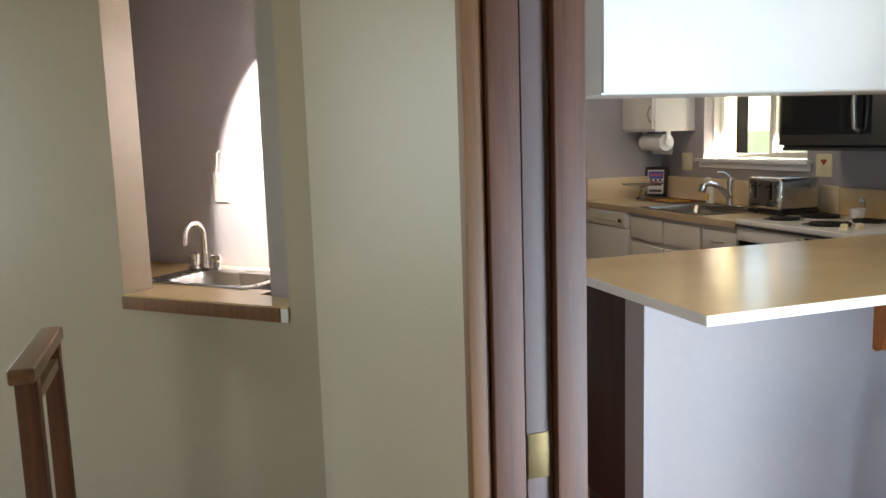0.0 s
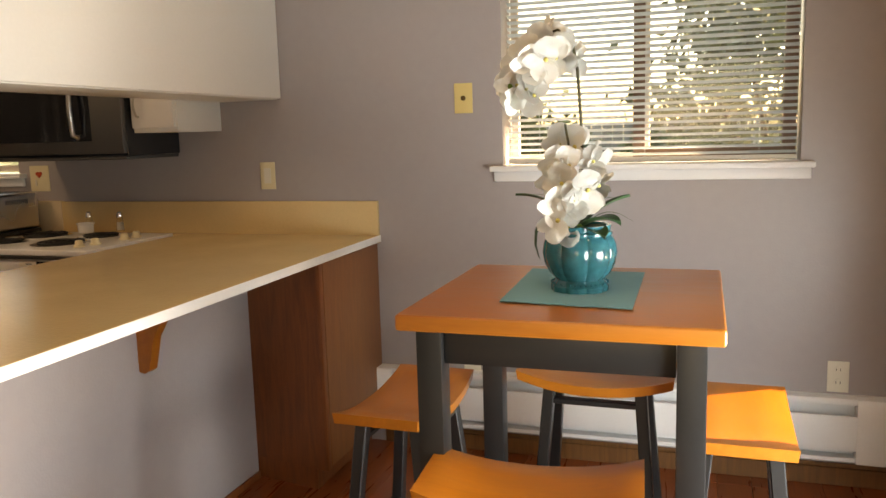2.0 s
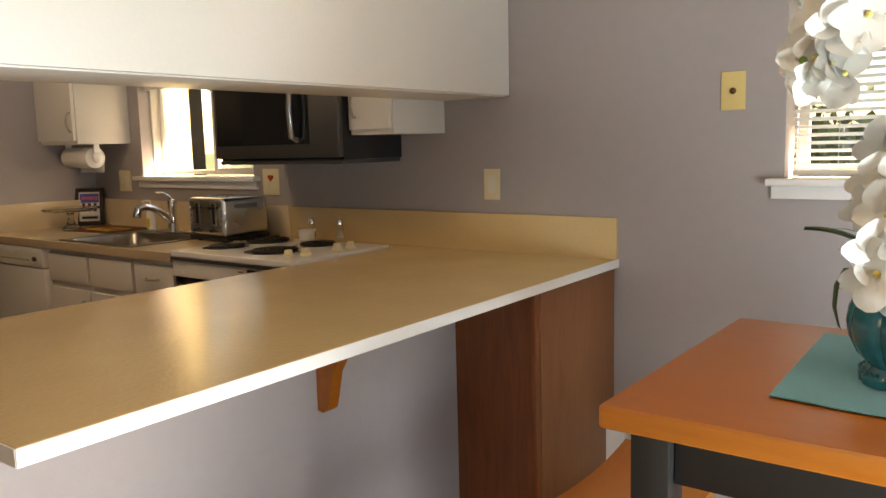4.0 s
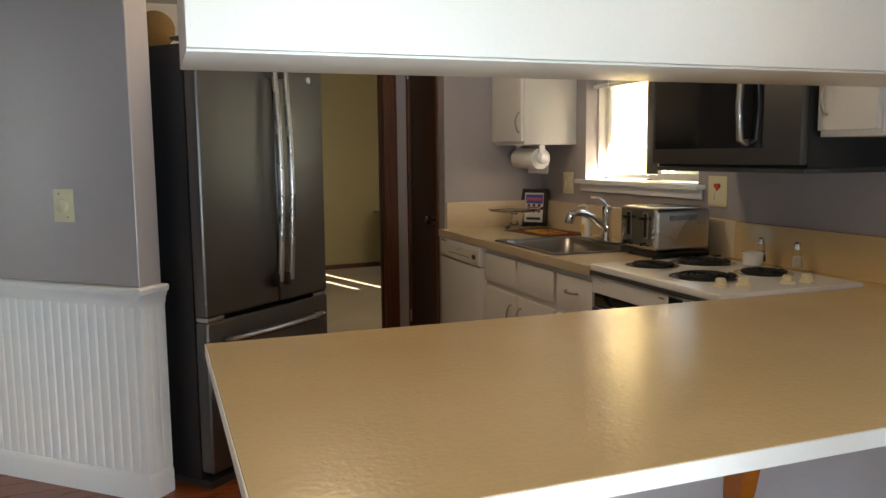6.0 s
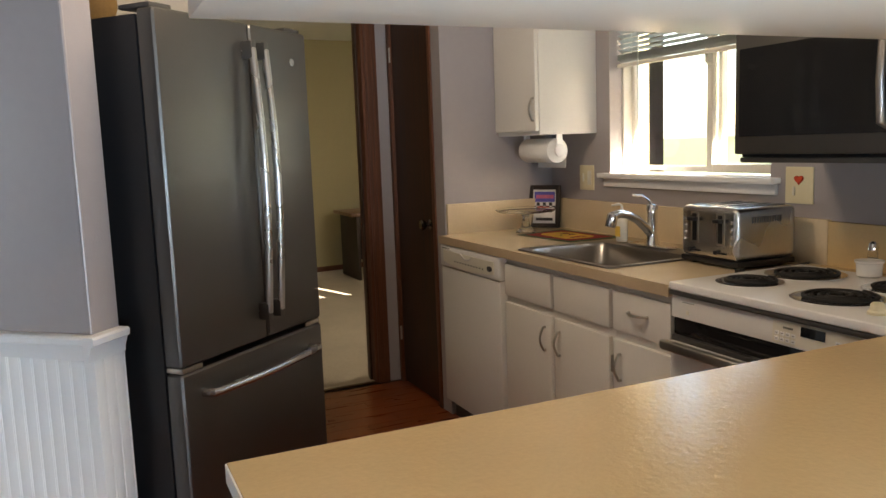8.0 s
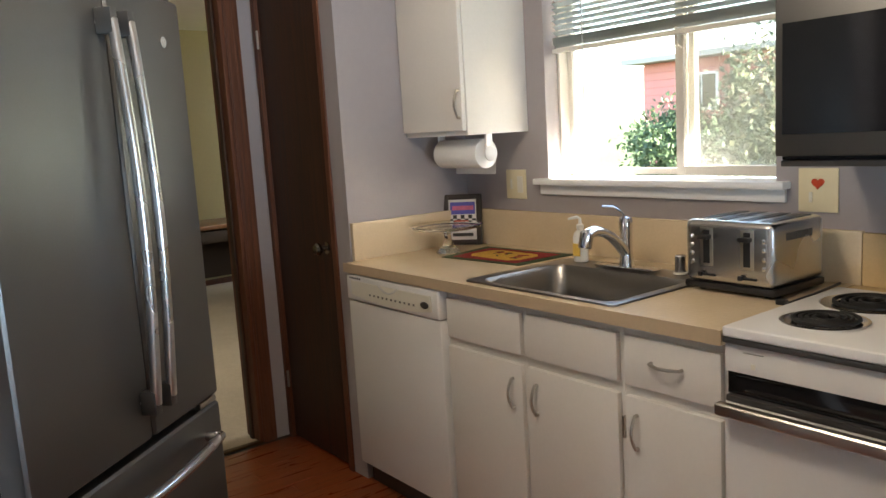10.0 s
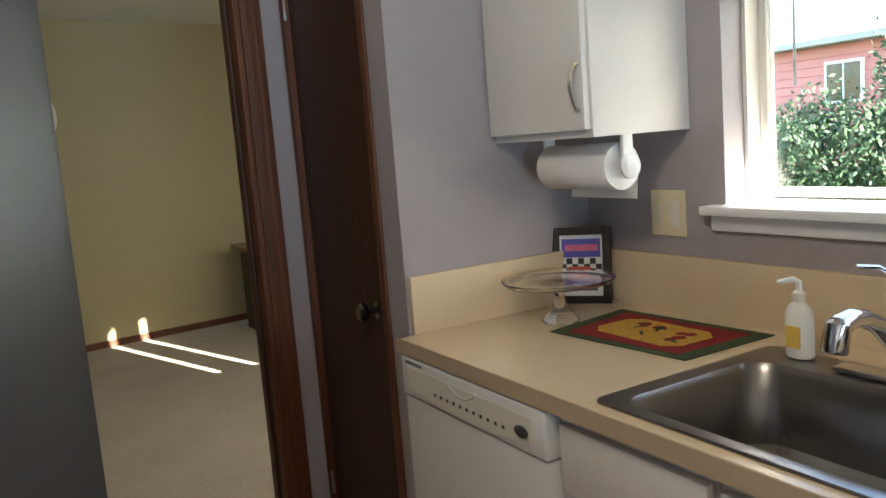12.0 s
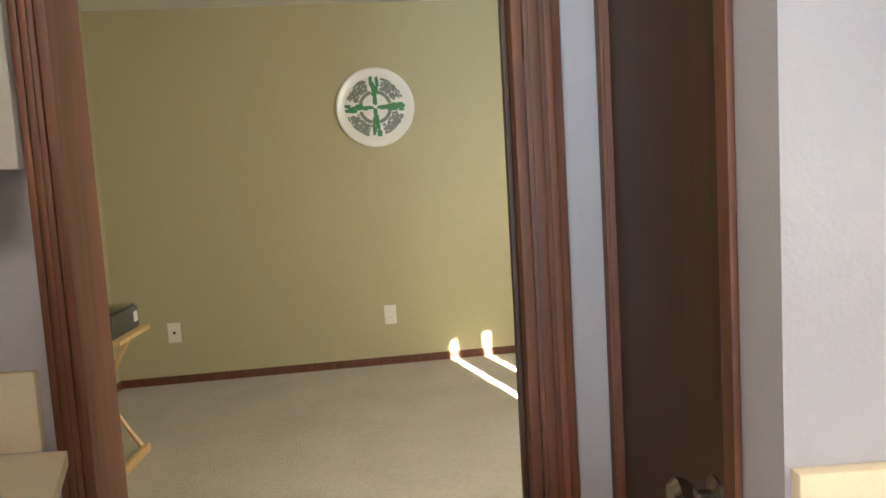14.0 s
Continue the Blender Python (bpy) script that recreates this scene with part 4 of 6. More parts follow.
def cab_unit(y0, y1, label, handle, drawer_pull, hinge=False, under_sink=False):
    c = thing("base_cabinet", (0, 0, 0), label, "cabinet", "white base cabinets along the window wall")
    if under_sink:
        part("body", box(bbox(FX, y0 + 0.0005, 0.09, WX - 0.002, y1 - 0.0005, 0.70), FX, y0 + 0.0005, 0.7001, FX + 0.02, y1 - 0.0005, CT - 0.038), M["white"], c)
    else:
        part("body", bbox(FX, y0 + 0.0005, 0.09, WX - 0.002, y1 - 0.0005, CT - 0.038), M["white"], c)
    part("toe_kick", bbox(FX + 0.055, y0 + 0.0005, 0.0, WX - 0.01, y1 - 0.0005, 0.089), M["dark_grey"], c)
    dr = part("drawer_front", bbox(FX - 0.018, y0 + 0.012, 0.714, FX - 0.0005, y1 - 0.012, 0.847, 0.004), M["white"], c)
    if drawer_pull:
        pull(dr, (FX - 0.018, (y0 + y1) / 2 + 0.01, 0.786), "y")
    do = part("door", bbox(FX - 0.018, y0 + 0.012, 0.115, FX - 0.0005, y1 - 0.012, 0.684, 0.004), M["white"], c)
    pull(do, (FX - 0.018, y0 + 0.05 if handle < 0 else y1 - 0.05, 0.592))
    if hinge:
        part("hinge", bbox(FX - 0.022, y1 - 0.011, 0.565, FX - 0.0005, y1 - 0.002, 0.625, 0.002), M["nickel"], c)
    return c


cab_unit(5.278, 5.655, "white painted cabinet with false drawer beside the dishwasher", -1, False, False, True)
cab_unit(4.910, 5.277, "white painted cabinet with false drawer under the sink", 1, False, False, True)
cab_unit(4.602, 4.909, "narrow white cabinet with drawer beside the stove", 1, True, True)

# dishwasher
dwm = thing("dishwasher", (0, 0, 0), "white dishwasher with curved control panel", "dishwasher")
part("tub", bbox(FX + 0.01, 5.66, 0.10, WX - 0.01, 6.255, CT - 0.038), M["enamel"], dwm)
part("door", bbox(FX - 0.030, 5.664, 0.095, FX + 0.009, 6.252, 0.764, 0.006), M["enamel"], dwm)
pn = part("control_panel", bbox(FX - 0.036, 5.664, 0.766, FX + 0.009, 6.252, 0.868, 0.010, 3), M["enamel"], dwm)
pb = bmesh.new()
low = [(5.70 + k * 0.51 / 16, 0.792 - 0.018 * (1 - (k / 8 - 1) ** 2)) for k in range(17)]
outline = low + [(6.21, 0.846), (5.70, 0.846)]
fa_ = [pb.verts.new((FX - 0.0362, y, z)) for y, z in outline]
fb_ = [pb.verts.new((FX - 0.0392, y, z)) for y, z in outline]
for k in range(len(outline)):
    n_ = (k + 1) % len(outline)
    pb.faces.new((fa_[k], fa_[n_], fb_[n_], fb_[k]))
pb.faces.new(fb_)
pb.faces.new(fa_[::-1])
bmesh.ops.recalc_face_normals(pb, faces=pb.faces)
part("button_panel", pb, M["ivory"], pn)
part("badge", lathe([(0.022, 0), (0.022, 0.003), (0.016, 0.005)], 20, pose(FX - 0.0396, 5.735, 0.812, 0, -90, 0) @ Matrix.Diagonal((0.55, 1, 1, 1))), M["dark_grey"], pn)
bme_ = mesh_of("button", bbox(-0.0006, -0.004, -0.0035, 0.0006, 0.004, 0.0035), M["dark_grey"])
for k in range(17):
    o = new("button" if k < 11 else "vent_slot", bme_)
    o.parent = pn
    o.matrix_basis = pose(FX - 0.0398, 5.80 + k * 0.028, 0.803) if k < 11 else pose(FX - 0.0366, 6.150 + (k - 11) * 0.014, 0.856)
part("latch", tube(arc((FX - 0.038, 5.90, 0.846), (FX - 0.038, 6.02, 0.846), (0, 0, -0.022)), 0.004, 8), M["enamel"], pn)
part("toe_panel", bbox(FX + 0.02, 5.664, 0.0, FX + 0.05, 6.252, 0.109), M["dark_grey"], dwm)

# sink and faucet
sk = thing("sink", (0, 0, 0), "brushed steel single-bowl sink set in the counter", "sink")
bm = bmesh.new()
def ring(x0, y0, x1, y1, z, r, n=5):
    out = []
    for cx, cy, a0 in ((x1 - r, y1 - r, 0), (x0 + r, y1 - r, 90), (x0 + r, y0 + r, 180), (x1 - r, y0 + r, 270)):
        for i in range(n + 1):
            a = radians(a0 + 90 * i / n)
            out.append(bm.verts.new((cx + r * math.cos(a), cy + r * math.sin(a), z)))
    return out
rings = [ring(3.682, 4.935, 4.175, 5.555, CT + 0.001, 0.02), ring(3.683, 4.936, 4.174, 5.554, CT + 0.006, 0.02), ring(3.692, 4.946, 4.164, 5.544, CT + 0.007, 0.02),
         ring(3.712, 4.972, 4.075, 5.518, CT + 0.004, 0.05), ring(3.720, 4.980, 4.067, 5.510, CT - 0.01, 0.055), ring(3.732, 4.992, 4.055, 5.498, CT - 0.15, 0.07), ring(3.770, 5.030, 4.020, 5.460, CT - 0.175, 0.08)]
for p, q in zip(rings, rings[1:]):
    for i in range(len(p)):
        j = (i + 1) % len(p)
        bm.faces.new((p[i], p[j], q[j], q[i]))
bm.faces.new(rings[-1])
bmesh.ops.recalc_face_normals(bm, faces=bm.faces)
for f in bm.faces:
    f.normal_flip() if f.normal.z < -0.5 else None
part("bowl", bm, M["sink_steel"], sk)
part("drain", lathe([(0.04, 0), (0.04, 0.003), (0.03, 0.004), (0.028, 0.001)], 20, pose(3.90, 5.25, CT - 0.174)), M["chrome"], sk)
fa = thing("faucet", (4.122, 5.250, CT + 0.0065), "chrome pull-out kitchen faucet with lever", "faucet")
fa.scale = (1, 1, 0.9)
part("base_plate", bbox(-0.025, -0.12, 0.0, 0.025, 0.12, 0.010, 0.006), M["chrome"], fa)
part("body", lathe([(0.026, 0.010), (0.024, 0.03), (0.020, 0.06), (0.021, 0.14), (0.023, 0.17), (0.020, 0.185), (0.008, 0.19)], 24), M["chrome"], fa)
part("spout", tube([(0.0, 0.0, 0.050), (-0.030, 0.0, 0.088), (-0.075, 0.0, 0.128), (-0.120, -0.002, 0.150), (-0.160, -0.004, 0.158), (-0.192, -0.006, 0.150)], [0.018, 0.019, 0.017, 0.017, 0.019, 0.020], 14), M["chrome"], fa)
part("spray_head", lathe([(0.019, -0.035), (0.021, -0.03), (0.021, 0.018), (0.014, 0.026)], 18, pose(-0.196, -0.006, 0.138, 0, 14, 0)), M["chrome"], fa)
part("lever", tube([(0, 0, 0.18), (-0.010, 0.008, 0.205), (-0.028, 0.026, 0.226), (-0.055, 0.050, 0.228)], [0.010, 0.009, 0.008, 0.010], 10, flat=0.6), M["chrome"], fa)
ag = thing("air_gap_cap", (4.135, 5.052, CT), "small chrome cylinder cap beside the sink", "cap")
part("collar", lathe([(0.022, 0), (0.022, 0.004), (0.019, 0.006)], 20, pose(0, 0, 0.007)), M["ivory"], ag)
part("cap", lathe([(0.0165, 0.012), (0.0175, 0.014), (0.0175, 0.062), (0.014, 0.066), (0.004, 0.067)], 22), M["steel"], ag)

# stove
st = thing("stove", (0, 0, 0), "white electric coil stove with eye-level front controls", "stove")
SY_0, SY_1, SXF = 3.879, 4.598, 3.664
part("body", bbox(SXF + 0.03, SY_0 + 0.002, 0.02, WX - 0.13, SY_1 - 0.002, 0.895, 0.002), M["enamel"], st)
part("cooktop", bbox(SXF - 0.012, SY_0, 0.897, WX - 0.12, SY_1, 0.922, 0.007, 3), M["enamel"], st)
# dark strip drawn in place of the shaded gap below the cooktop
part("gap_shade_strip", bbox(SXF - 0.014, SY_0 + 0.002, 0.884, SXF + 0.029, SY_1 - 0.002, 0.8965, 0.003), M["dark_grey"], st, "dark strip for the shaded gap")
pnm = pose(SXF, 0, 0.853, 0, 3, 0)
pa = part("control_panel", bbox(-0.004, SY_0 + 0.003, -0.036, 0.028, SY_1 - 0.003, 0.030, 0.003, 2, pnm), M["enamel"], st)
part("display_panel", bbox(-0.0055, SY_0 + 0.010, -0.031, -0.0042, 4.213, 0.026, 0.0, 1, pnm), M["ivory"], pa)
part("clock", bbox(-0.0075, 4.056, -0.002, -0.0057, 4.126, 0.022, 0.0, 1, pnm), M["black_gloss"], pa, "black clock display")
part("brand_mark", bbox(-0.0068, 4.150, 0.008, -0.0057, 4.180, 0.013, 0.0, 1, pnm), M["print_grey"], pa)
part("indicator", bbox(-0.0062, 4.520, -0.022, -0.0042, 4.529, -0.010, 0.0, 1, pnm), M["ivory"], pa)
part("print_line", bbox(-0.0052, 4.50, 0.012, -0.0042, 4.548, 0.0136, 0.0, 1, pnm), M["print_grey"], pa)
for k in range(16):
    y_, z_ = (4.142 + (k % 4) * 0.017, -0.026 + (k // 4) * 0.015) if k < 8 else (3.925 + ((k - 8) % 4) * 0.030, -0.024 + ((k - 8) // 4) * 0.020)
    part("button", bbox(-0.007, y_, z_, -0.0057, y_ + 0.012, z_ + 0.010, 0, 1, pnm), M["trim"], pa)
    part("button_mark", bbox(-0.0074, y_ + 0.003, z_ + 0.004, -0.0071, y_ + 0.009, z_ + 0.006, 0, 1, pnm), M["print_grey"], pa)
part("vent_band", bbox(SXF + 0.006, SY_0 + 0.004, 0.762, SXF + 0.029, SY_1 - 0.004, 0.8145, 0.002), M["black_gloss"], st, "black glass band")
od = part("oven_door", bbox(SXF - 0.010, SY_0 + 0.004, 0.16, SXF + 0.029, SY_1 - 0.004, 0.745, 0.006), M["enamel"], st)
part("door_top_trim", bbox(SXF - 0.006, SY_0 + 0.006, 0.7455, SXF + 0.028, SY_1 - 0.006, 0.761, 0.003), M["dark_grey"], od, "dark trim on the door top")
part("oven_handle", bbox(SXF - 0.052, SY_0 + 0.004, 0.722, SXF - 0.026, SY_1 - 0.002, 0.752, 0.009, 3), M["nickel"], od, "satin metal bar handle")
for y in (SY_0 + 0.04, SY_1 - 0.06):
    part("oven_handle_post", bbox(SXF - 0.028, y, 0.727, SXF - 0.0105, y + 0.025, 0.744, 0.003), M["nickel"], od)
part("storage_drawer", bbox(SXF - 0.006, SY_0 + 0.004, 0.03, SXF + 0.029, SY_1 - 0.004, 0.150, 0.006), M["enamel"], st)


def burner(x, y, r):
    bn = part("burner", lathe([(r + 0.014, 0.0), (r + 0.016, 0.004), (r + 0.006, 0.0045), (r - 0.004, 0.001), (0.01, 0.001)], 32, pose(x, y, 0.9225)), M["chrome"], st, "chrome drip pan")
    pts = []
    turns = 4
    for i in range(turns * 20 + 1):
        a = 2 * math.pi * i / 20
        rr = 0.018 + (r - 0.022) * i / (turns * 20)
        pts.append((x + rr * math.cos(a), y + rr * math.sin(a), 0.931))
    part("coil", tube(pts, 0.0052, 7), M["iron"], bn, "black coil element")


burner(3.815, 4.445, 0.078)
burner(4.030, 4.440, 0.098)
burner(3.815, 4.152, 0.098)
burner(4.040, 4.145, 0.078)
for i, (kx, ky) in enumerate(((3.74, 3.985), (3.81, 3.968), (3.965, 3.955), (4.035, 3.95))):
    part("knob", lathe([(0.022, 0), (0.022, 0.006), (0.017, 0.010), (0.015, 0.024), (0.012, 0.027)], 20, pose(kx, ky, 0.9225)), M["plate"], st, "almond control knob")

# microwave and its neighbours
mw = thing("microwave", (0, 0, 0), "dark slate over-range microwave with bar handle", "microwave")
MX, MY0, MY1, MZ0, MZ1 = 3.935, 3.895, 4.632, 1.262, 1.672
part("body", bbox(MX + 0.03, MY0 + 0.002, MZ0 + 0.012, WX - 0.002, MY1 - 0.002, MZ1, 0.003), M["black_side"], mw)
dr = part("door", bbox(MX, MY0, MZ0 + 0.022, MX + 0.029, MY1, MZ1, 0.006), M["slate"], mw)
part("window_panel", bbox(MX - 0.002, MY0 + 0.155, MZ0 + 0.075, MX - 0.0002, MY1 - 0.02, MZ1 - 0.075, 0.0), M["black_gloss"], dr, "black glass window")
part("handle", tube([(MX - 0.001, MY0 + 0.222, MZ0 + 0.09), (MX - 0.03, MY0 + 0.222, MZ0 + 0.10), (MX - 0.038, MY0 + 0.222, (MZ0 + MZ1) / 2), (MX - 0.03, MY0 + 0.222, MZ1 - 0.085), (MX - 0.001, MY0 + 0.222, MZ1 - 0.075)], 0.011, 12), M["steel"], dr, "brushed steel bar handle")
part("badge", lathe([(0.013, 0), (0.013, 0.002)], 20, pose(MX - 0.0003, (MY0 + MY1) / 2 + 0.03, MZ1 - 0.035, 0, -90, 0)), M["steel"], dr)
part("vent_base", bbox(MX + 0.02, MY0 + 0.004, MZ0 - 0.004, WX - 0.01, MY1 - 0.004, MZ0 + 0.0115, 0.003), M["dark_grey"], mw)


def wall_cab(label, x0, y0, y1, z0, z1, doors, handles, bevel=0.003):
    c = thing("upper_cabinet", (0, 0, 0), label, "cabinet", "white upper cabinets")
    part("body", bbox(x0, y0, z0, WX - 0.001, y1, z1, 0.002), M["white"], c)
    w = (y1 - y0) / doors
    for i in range(doors):
        d = part("door", bbox(x0 - 0.019, y0 + i * w + 0.006, z0 + 0.018, x0 - 0.0005, y0 + (i + 1) * w - 0.006, z1 - 0.015, 0.004), M["white"], c)
        pull(d, (x0 - 0.019, y0 + i * w + 0.020 if handles[i] < 0 else y0 + (i + 1) * w - 0.04, z0 + 0.115), length=0.10)
    return c


wall_cab("white painted wall cabinet above the dishwasher", 4.00, 5.875, KY - 0.003, 1.374, 2.15, 1, [-1])
wall_cab("narrow white wall cabinet beside the microwave", 4.00, 3.672, 3.888, 1.365, 2.15, 1, [1])
wall_cab("white wall cabinet above the microwave", 4.00, 3.892, 4.632, 1.69, 2.15, 2, [1, -1])
bh = thing("soffit_bulkhead", (0, 0, 0), "lilac-grey bulkhead over the wall cabinets", "bulkhead", kind="structure")
part("box", bbox(3.97, 3.667, 2.152, WX - 0.001, 4.64, CEIL - 0.001), M["lilac"], bh)
part("box", bbox(3.97, 5.86, 2.152, WX - 0.001, KY - 0.001, CEIL - 0.001), M["lilac"], bh)

# ---- refrigerator, set at 45 degrees ----
F0 = Vector((2.322, 5.212))
FD = Vector((0.577, 0.505)).normalized()
fm = Matrix(((FD.x, -FD.y, 0, F0.x), (FD.y, FD.x, 0, F0.y), (0, 0, 1, 0), (0, 0, 0, 1)))
fr = thing("refrigerator", fm, "dark slate french-door refrigerator with black sides", "refrigerator")
FW = 0.767
part("case", bbox(0.006, 0.075, 0.03, FW - 0.006, 0.72, 1.755, 0.004), M["black_side"], fr, "black textured case")
hw = FW * 0.565
for x0, x1, hx in ((0.0, hw - 0.003, hw - 0.034), (hw + 0.003, FW, hw + 0.034)):
    d = part("door", bbox(x0, 0.0, 0.700, x1, 0.068, 1.77, 0.016, 3), M["slate"], fr)
    pts = arc((hx, -0.036, 0.80), (hx, -0.036, 1.68), (0, -0.020, 0), 28)
    hd = part("handle", tube([(hx, -0.001, 0.805), (hx, -0.03, 0.80)] + pts + [(hx, -0.03, 1.68), (hx, -0.001, 1.675)], 0.0125, 20), M["steel"], d, "polished steel bowed handle")
    part("bracket", bbox(hx - 0.013, -0.042, 0.772, hx + 0.013, -0.0005, 0.83, 0.004), M["slate"], d)
    part("bracket", bbox(hx - 0.013, -0.042, 1.65, hx + 0.013, -0.0005, 1.708, 0.004), M["slate"], d)
dz = part("freezer_drawer", bbox(0.0, 0.0, 0.07, FW, 0.068, 0.682, 0.016, 3), M["slate"], fr)
part("handle", tube([(0.09, -0.001, 0.605), (0.09, -0.03, 0.606)] + arc((0.09, -0.04, 0.607), (FW - 0.09, -0.04, 0.607), (0, -0.022, 0), 28) + [(FW - 0.09, -0.03, 0.606), (FW - 0.09, -0.001, 0.605)], 0.014, 20), M["steel"], dz, "polished steel bowed handle")
part("hinge", bbox(0.01, 0.005, 0.683, 0.10, 0.07, 0.699, 0.003), M["nickel"], fr)
part("hinge", bbox(FW - 0.10, 0.005, 0.683, FW - 0.01, 0.07, 0.699, 0.003), M["nickel"], fr)
part("hinge_cover", bbox(0.01, 0.02, 1.7705, 0.10, 0.14, 1.785, 0.005), M["dark_grey"], fr)
part("hinge_cover", bbox(FW - 0.10, 0.02, 1.7705, FW - 0.01, 0.14, 1.785, 0.005), M["dark_grey"], fr)
part("badge", lathe([(0.014, 0), (0.014, 0.002)], 20, pose(FW - 0.10, -0.0005, 1.66, 90, 0, 0)), M["steel"], fr)
part("foot_grille", bbox(0.02, 0.03, 0.0, FW - 0.02, 0.7, 0.029), M["dark_grey"], fr)

# ---- corner counter between fridge and doorway ----
lc = thing("corner_counter", (0, 0, 0), "small cream laminate corner counter by the doorway", "countertop")
LZ = 0.900
LP = [(2.915, 6.30), (2.700, 6.947), (1.95, 6.947), (1.95, 6.75), (2.50, 6.30)]
part("top", prism(LP, LZ - 0.026, LZ), M["lam_glare"], lc)
part("backsplash", bbox(1.95, DY - 0.021, LZ + 0.0005, 2.655, DY - 0.001, 1.047, 0.002), M["lam_glare"], lc)
lb = thing("base_cabinet", (0, 0, 0), "white painted corner base cabinet", "cabinet")
part("body", prism([(2.872, 6.35), (2.660, 6.94), (1.96, 6.94), (1.96, 6.76), (2.51, 6.35)], 0.09, LZ - 0.0265), M["white"], lb)
part("toe_kick", prism([(2.82, 6.42), (2.62, 6.93), (1.97, 6.93), (1.97, 6.8), (2.54, 6.42)], 0.0, 0.089), M["dark_grey"], lb)
lu = thing("upper_cabinet", (0, 0, 0), "white painted wall cabinet beside the doorway", "cabinet", "white upper cabinets")
part("body", bbox(1.95, 6.705, 1.405, 2.672, DY - 0.002, 2.15, 0.003), M["white"], lu)
part("door", bbox(1.97, 6.687, 1.417, 2.67, 6.7045, 2.14, 0.004), M["white"], lu)
part("hinge", bbox(2.6705, 6.687, 1.60, 2.677, 6.725, 1.65, 0.002), M["nickel"], lu)


# ---- dining table, stools, orchid ----
tb_ = thing("dining_table", (3.072, 1.922, 0), "counter-height table with honey wood top and black legs", "table")
TW, TD = 0.655, 0.662
tp = bbox(-TW / 2, -TD / 2, 0.916, TW / 2, TD / 2, 0.952, 0.009, 3)
part("tabletop", tp, M["honey_y"], tb_, "honey-stained wooden top")
leg_me = mesh_of("leg", bbox(-0.0285, -0.0285, 0.0, 0.0285, 0.0285, 0.9155, 0.004), M["black"])
for sx in (-1, 1):
    for sy in (-1, 1):
        o = new("leg", leg_me)
        o.parent = tb_
        o.matrix_basis = pose(sx * (TW / 2 - 0.065), sy * (TD / 2 - 0.062), 0)
for sy in (-1, 1):
    part("apron", bbox(-TW / 2 + 0.095, sy * (TD / 2 - 0.062) - 0.010, 0.836, TW / 2 - 0.095, sy * (TD / 2 - 0.062) + 0.010, 0.9155, 0.002), M["black"], tb_)
for sx in (-1, 1):
    part("apron", bbox(sx * (TW / 2 - 0.065) - 0.010, -TD / 2 + 0.092, 0.836, sx * (TW / 2 - 0.065) + 0.010, TD / 2 - 0.092, 0.9155, 0.002), M["black"], tb_)


def saddle_stool():
    s = thing("saddle_stool", (0, 0, 0), "saddle-seat stool with honey wood seat and black legs", "stool", "stools round the dining table")
    L, W, T = 0.445, 0.245, 0.036
    bm = bmesh.new()
    nx, ny = 16, 6
    def z(u, v):
        return 0.575 + 0.034 * (abs(u) ** 2.2)
    top, bot = [], []
    for i in range(nx + 1):
        u = 2 * i / nx - 1
        rt, rb = [], []
        for j in range(ny + 1):
            v = 2 * j / ny - 1
            w = W / 2 * (1 - 0.05 * u * u)
            e = max(abs(u), abs(v))
            drop = 0.008 * max(0, (e - 0.86) / 0.14) ** 2
            rt.append(bm.verts.new((u * L / 2, v * w, z(u, v) + T - drop)))
            rb.append(bm.verts.new((u * L / 2 * 0.985, v * w * 0.97, z(u, v))))
        top.append(rt)
        bot.append(rb)
    for i in range(nx):
        for j in range(ny):
            bm.faces.new((top[i][j], top[i + 1][j], top[i + 1][j + 1], top[i][j + 1]))
            bm.faces.new((bot[i][j], bot[i][j + 1], bot[i + 1][j + 1], bot[i + 1][j]))
    for i in range(nx):
        bm.faces.new((top[i][0], bot[i][0], bot[i + 1][0], top[i + 1][0]))
        bm.faces.new((top[i][ny], top[i + 1][ny], bot[i + 1][ny], bot[i][ny]))
    for j in range(ny):
        bm.faces.new((top[0][j], top[0][j + 1], bot[0][j + 1], bot[0][j]))
        bm.faces.new((top[nx][j], bot[nx][j], bot[nx][j + 1], top[nx][j + 1]))
    bmesh.ops.recalc_face_normals(bm, faces=bm.faces)
    part("seat", bm, M["honey"], s, "honey-stained scooped wooden seat")
    def bar(name, a, b, w=0.017, d=0.013):
        a, b = Vector(a), Vector(b)
        dirn = (b - a).normalized()
        side = Vector((0, 1, 0)) if abs(dirn.y) < 0.8 else Vector((1, 0, 0))
        side = (side - dirn * side.dot(dirn)).normalized()
        up = dirn.cross(side)
        m = Matrix((( *side, 0), (*up, 0), (*dirn, 0), (0, 0, 0, 1))).transposed()
        m.translation = a
        part(name, bbox(-w, -d, 0, w, d, (b - a).length, 0.003, 1, m), M["black"], s)
    for sx in (-1, 1):
        for sy in (-1, 1):
            bar("leg", (sx * 0.175, sy * 0.135, 0.0), (sx * 0.130, sy * 0.075, 0.588), 0.0165, 0.0165)
        bar("stretcher", (sx * 0.162, -0.105, 0.17), (sx * 0.162, 0.105, 0.17), 0.009, 0.016)
    for sy in (-1, 1):
        bar("stretcher", (-0.145, sy * 0.112, 0.24), (0.145, sy * 0.112, 0.24), 0.016, 0.009)
        bar("seat_rail", (-0.125, sy * 0.078, 0.545), (0.125, sy * 0.078, 0.545), 0.016, 0.008)
    return s


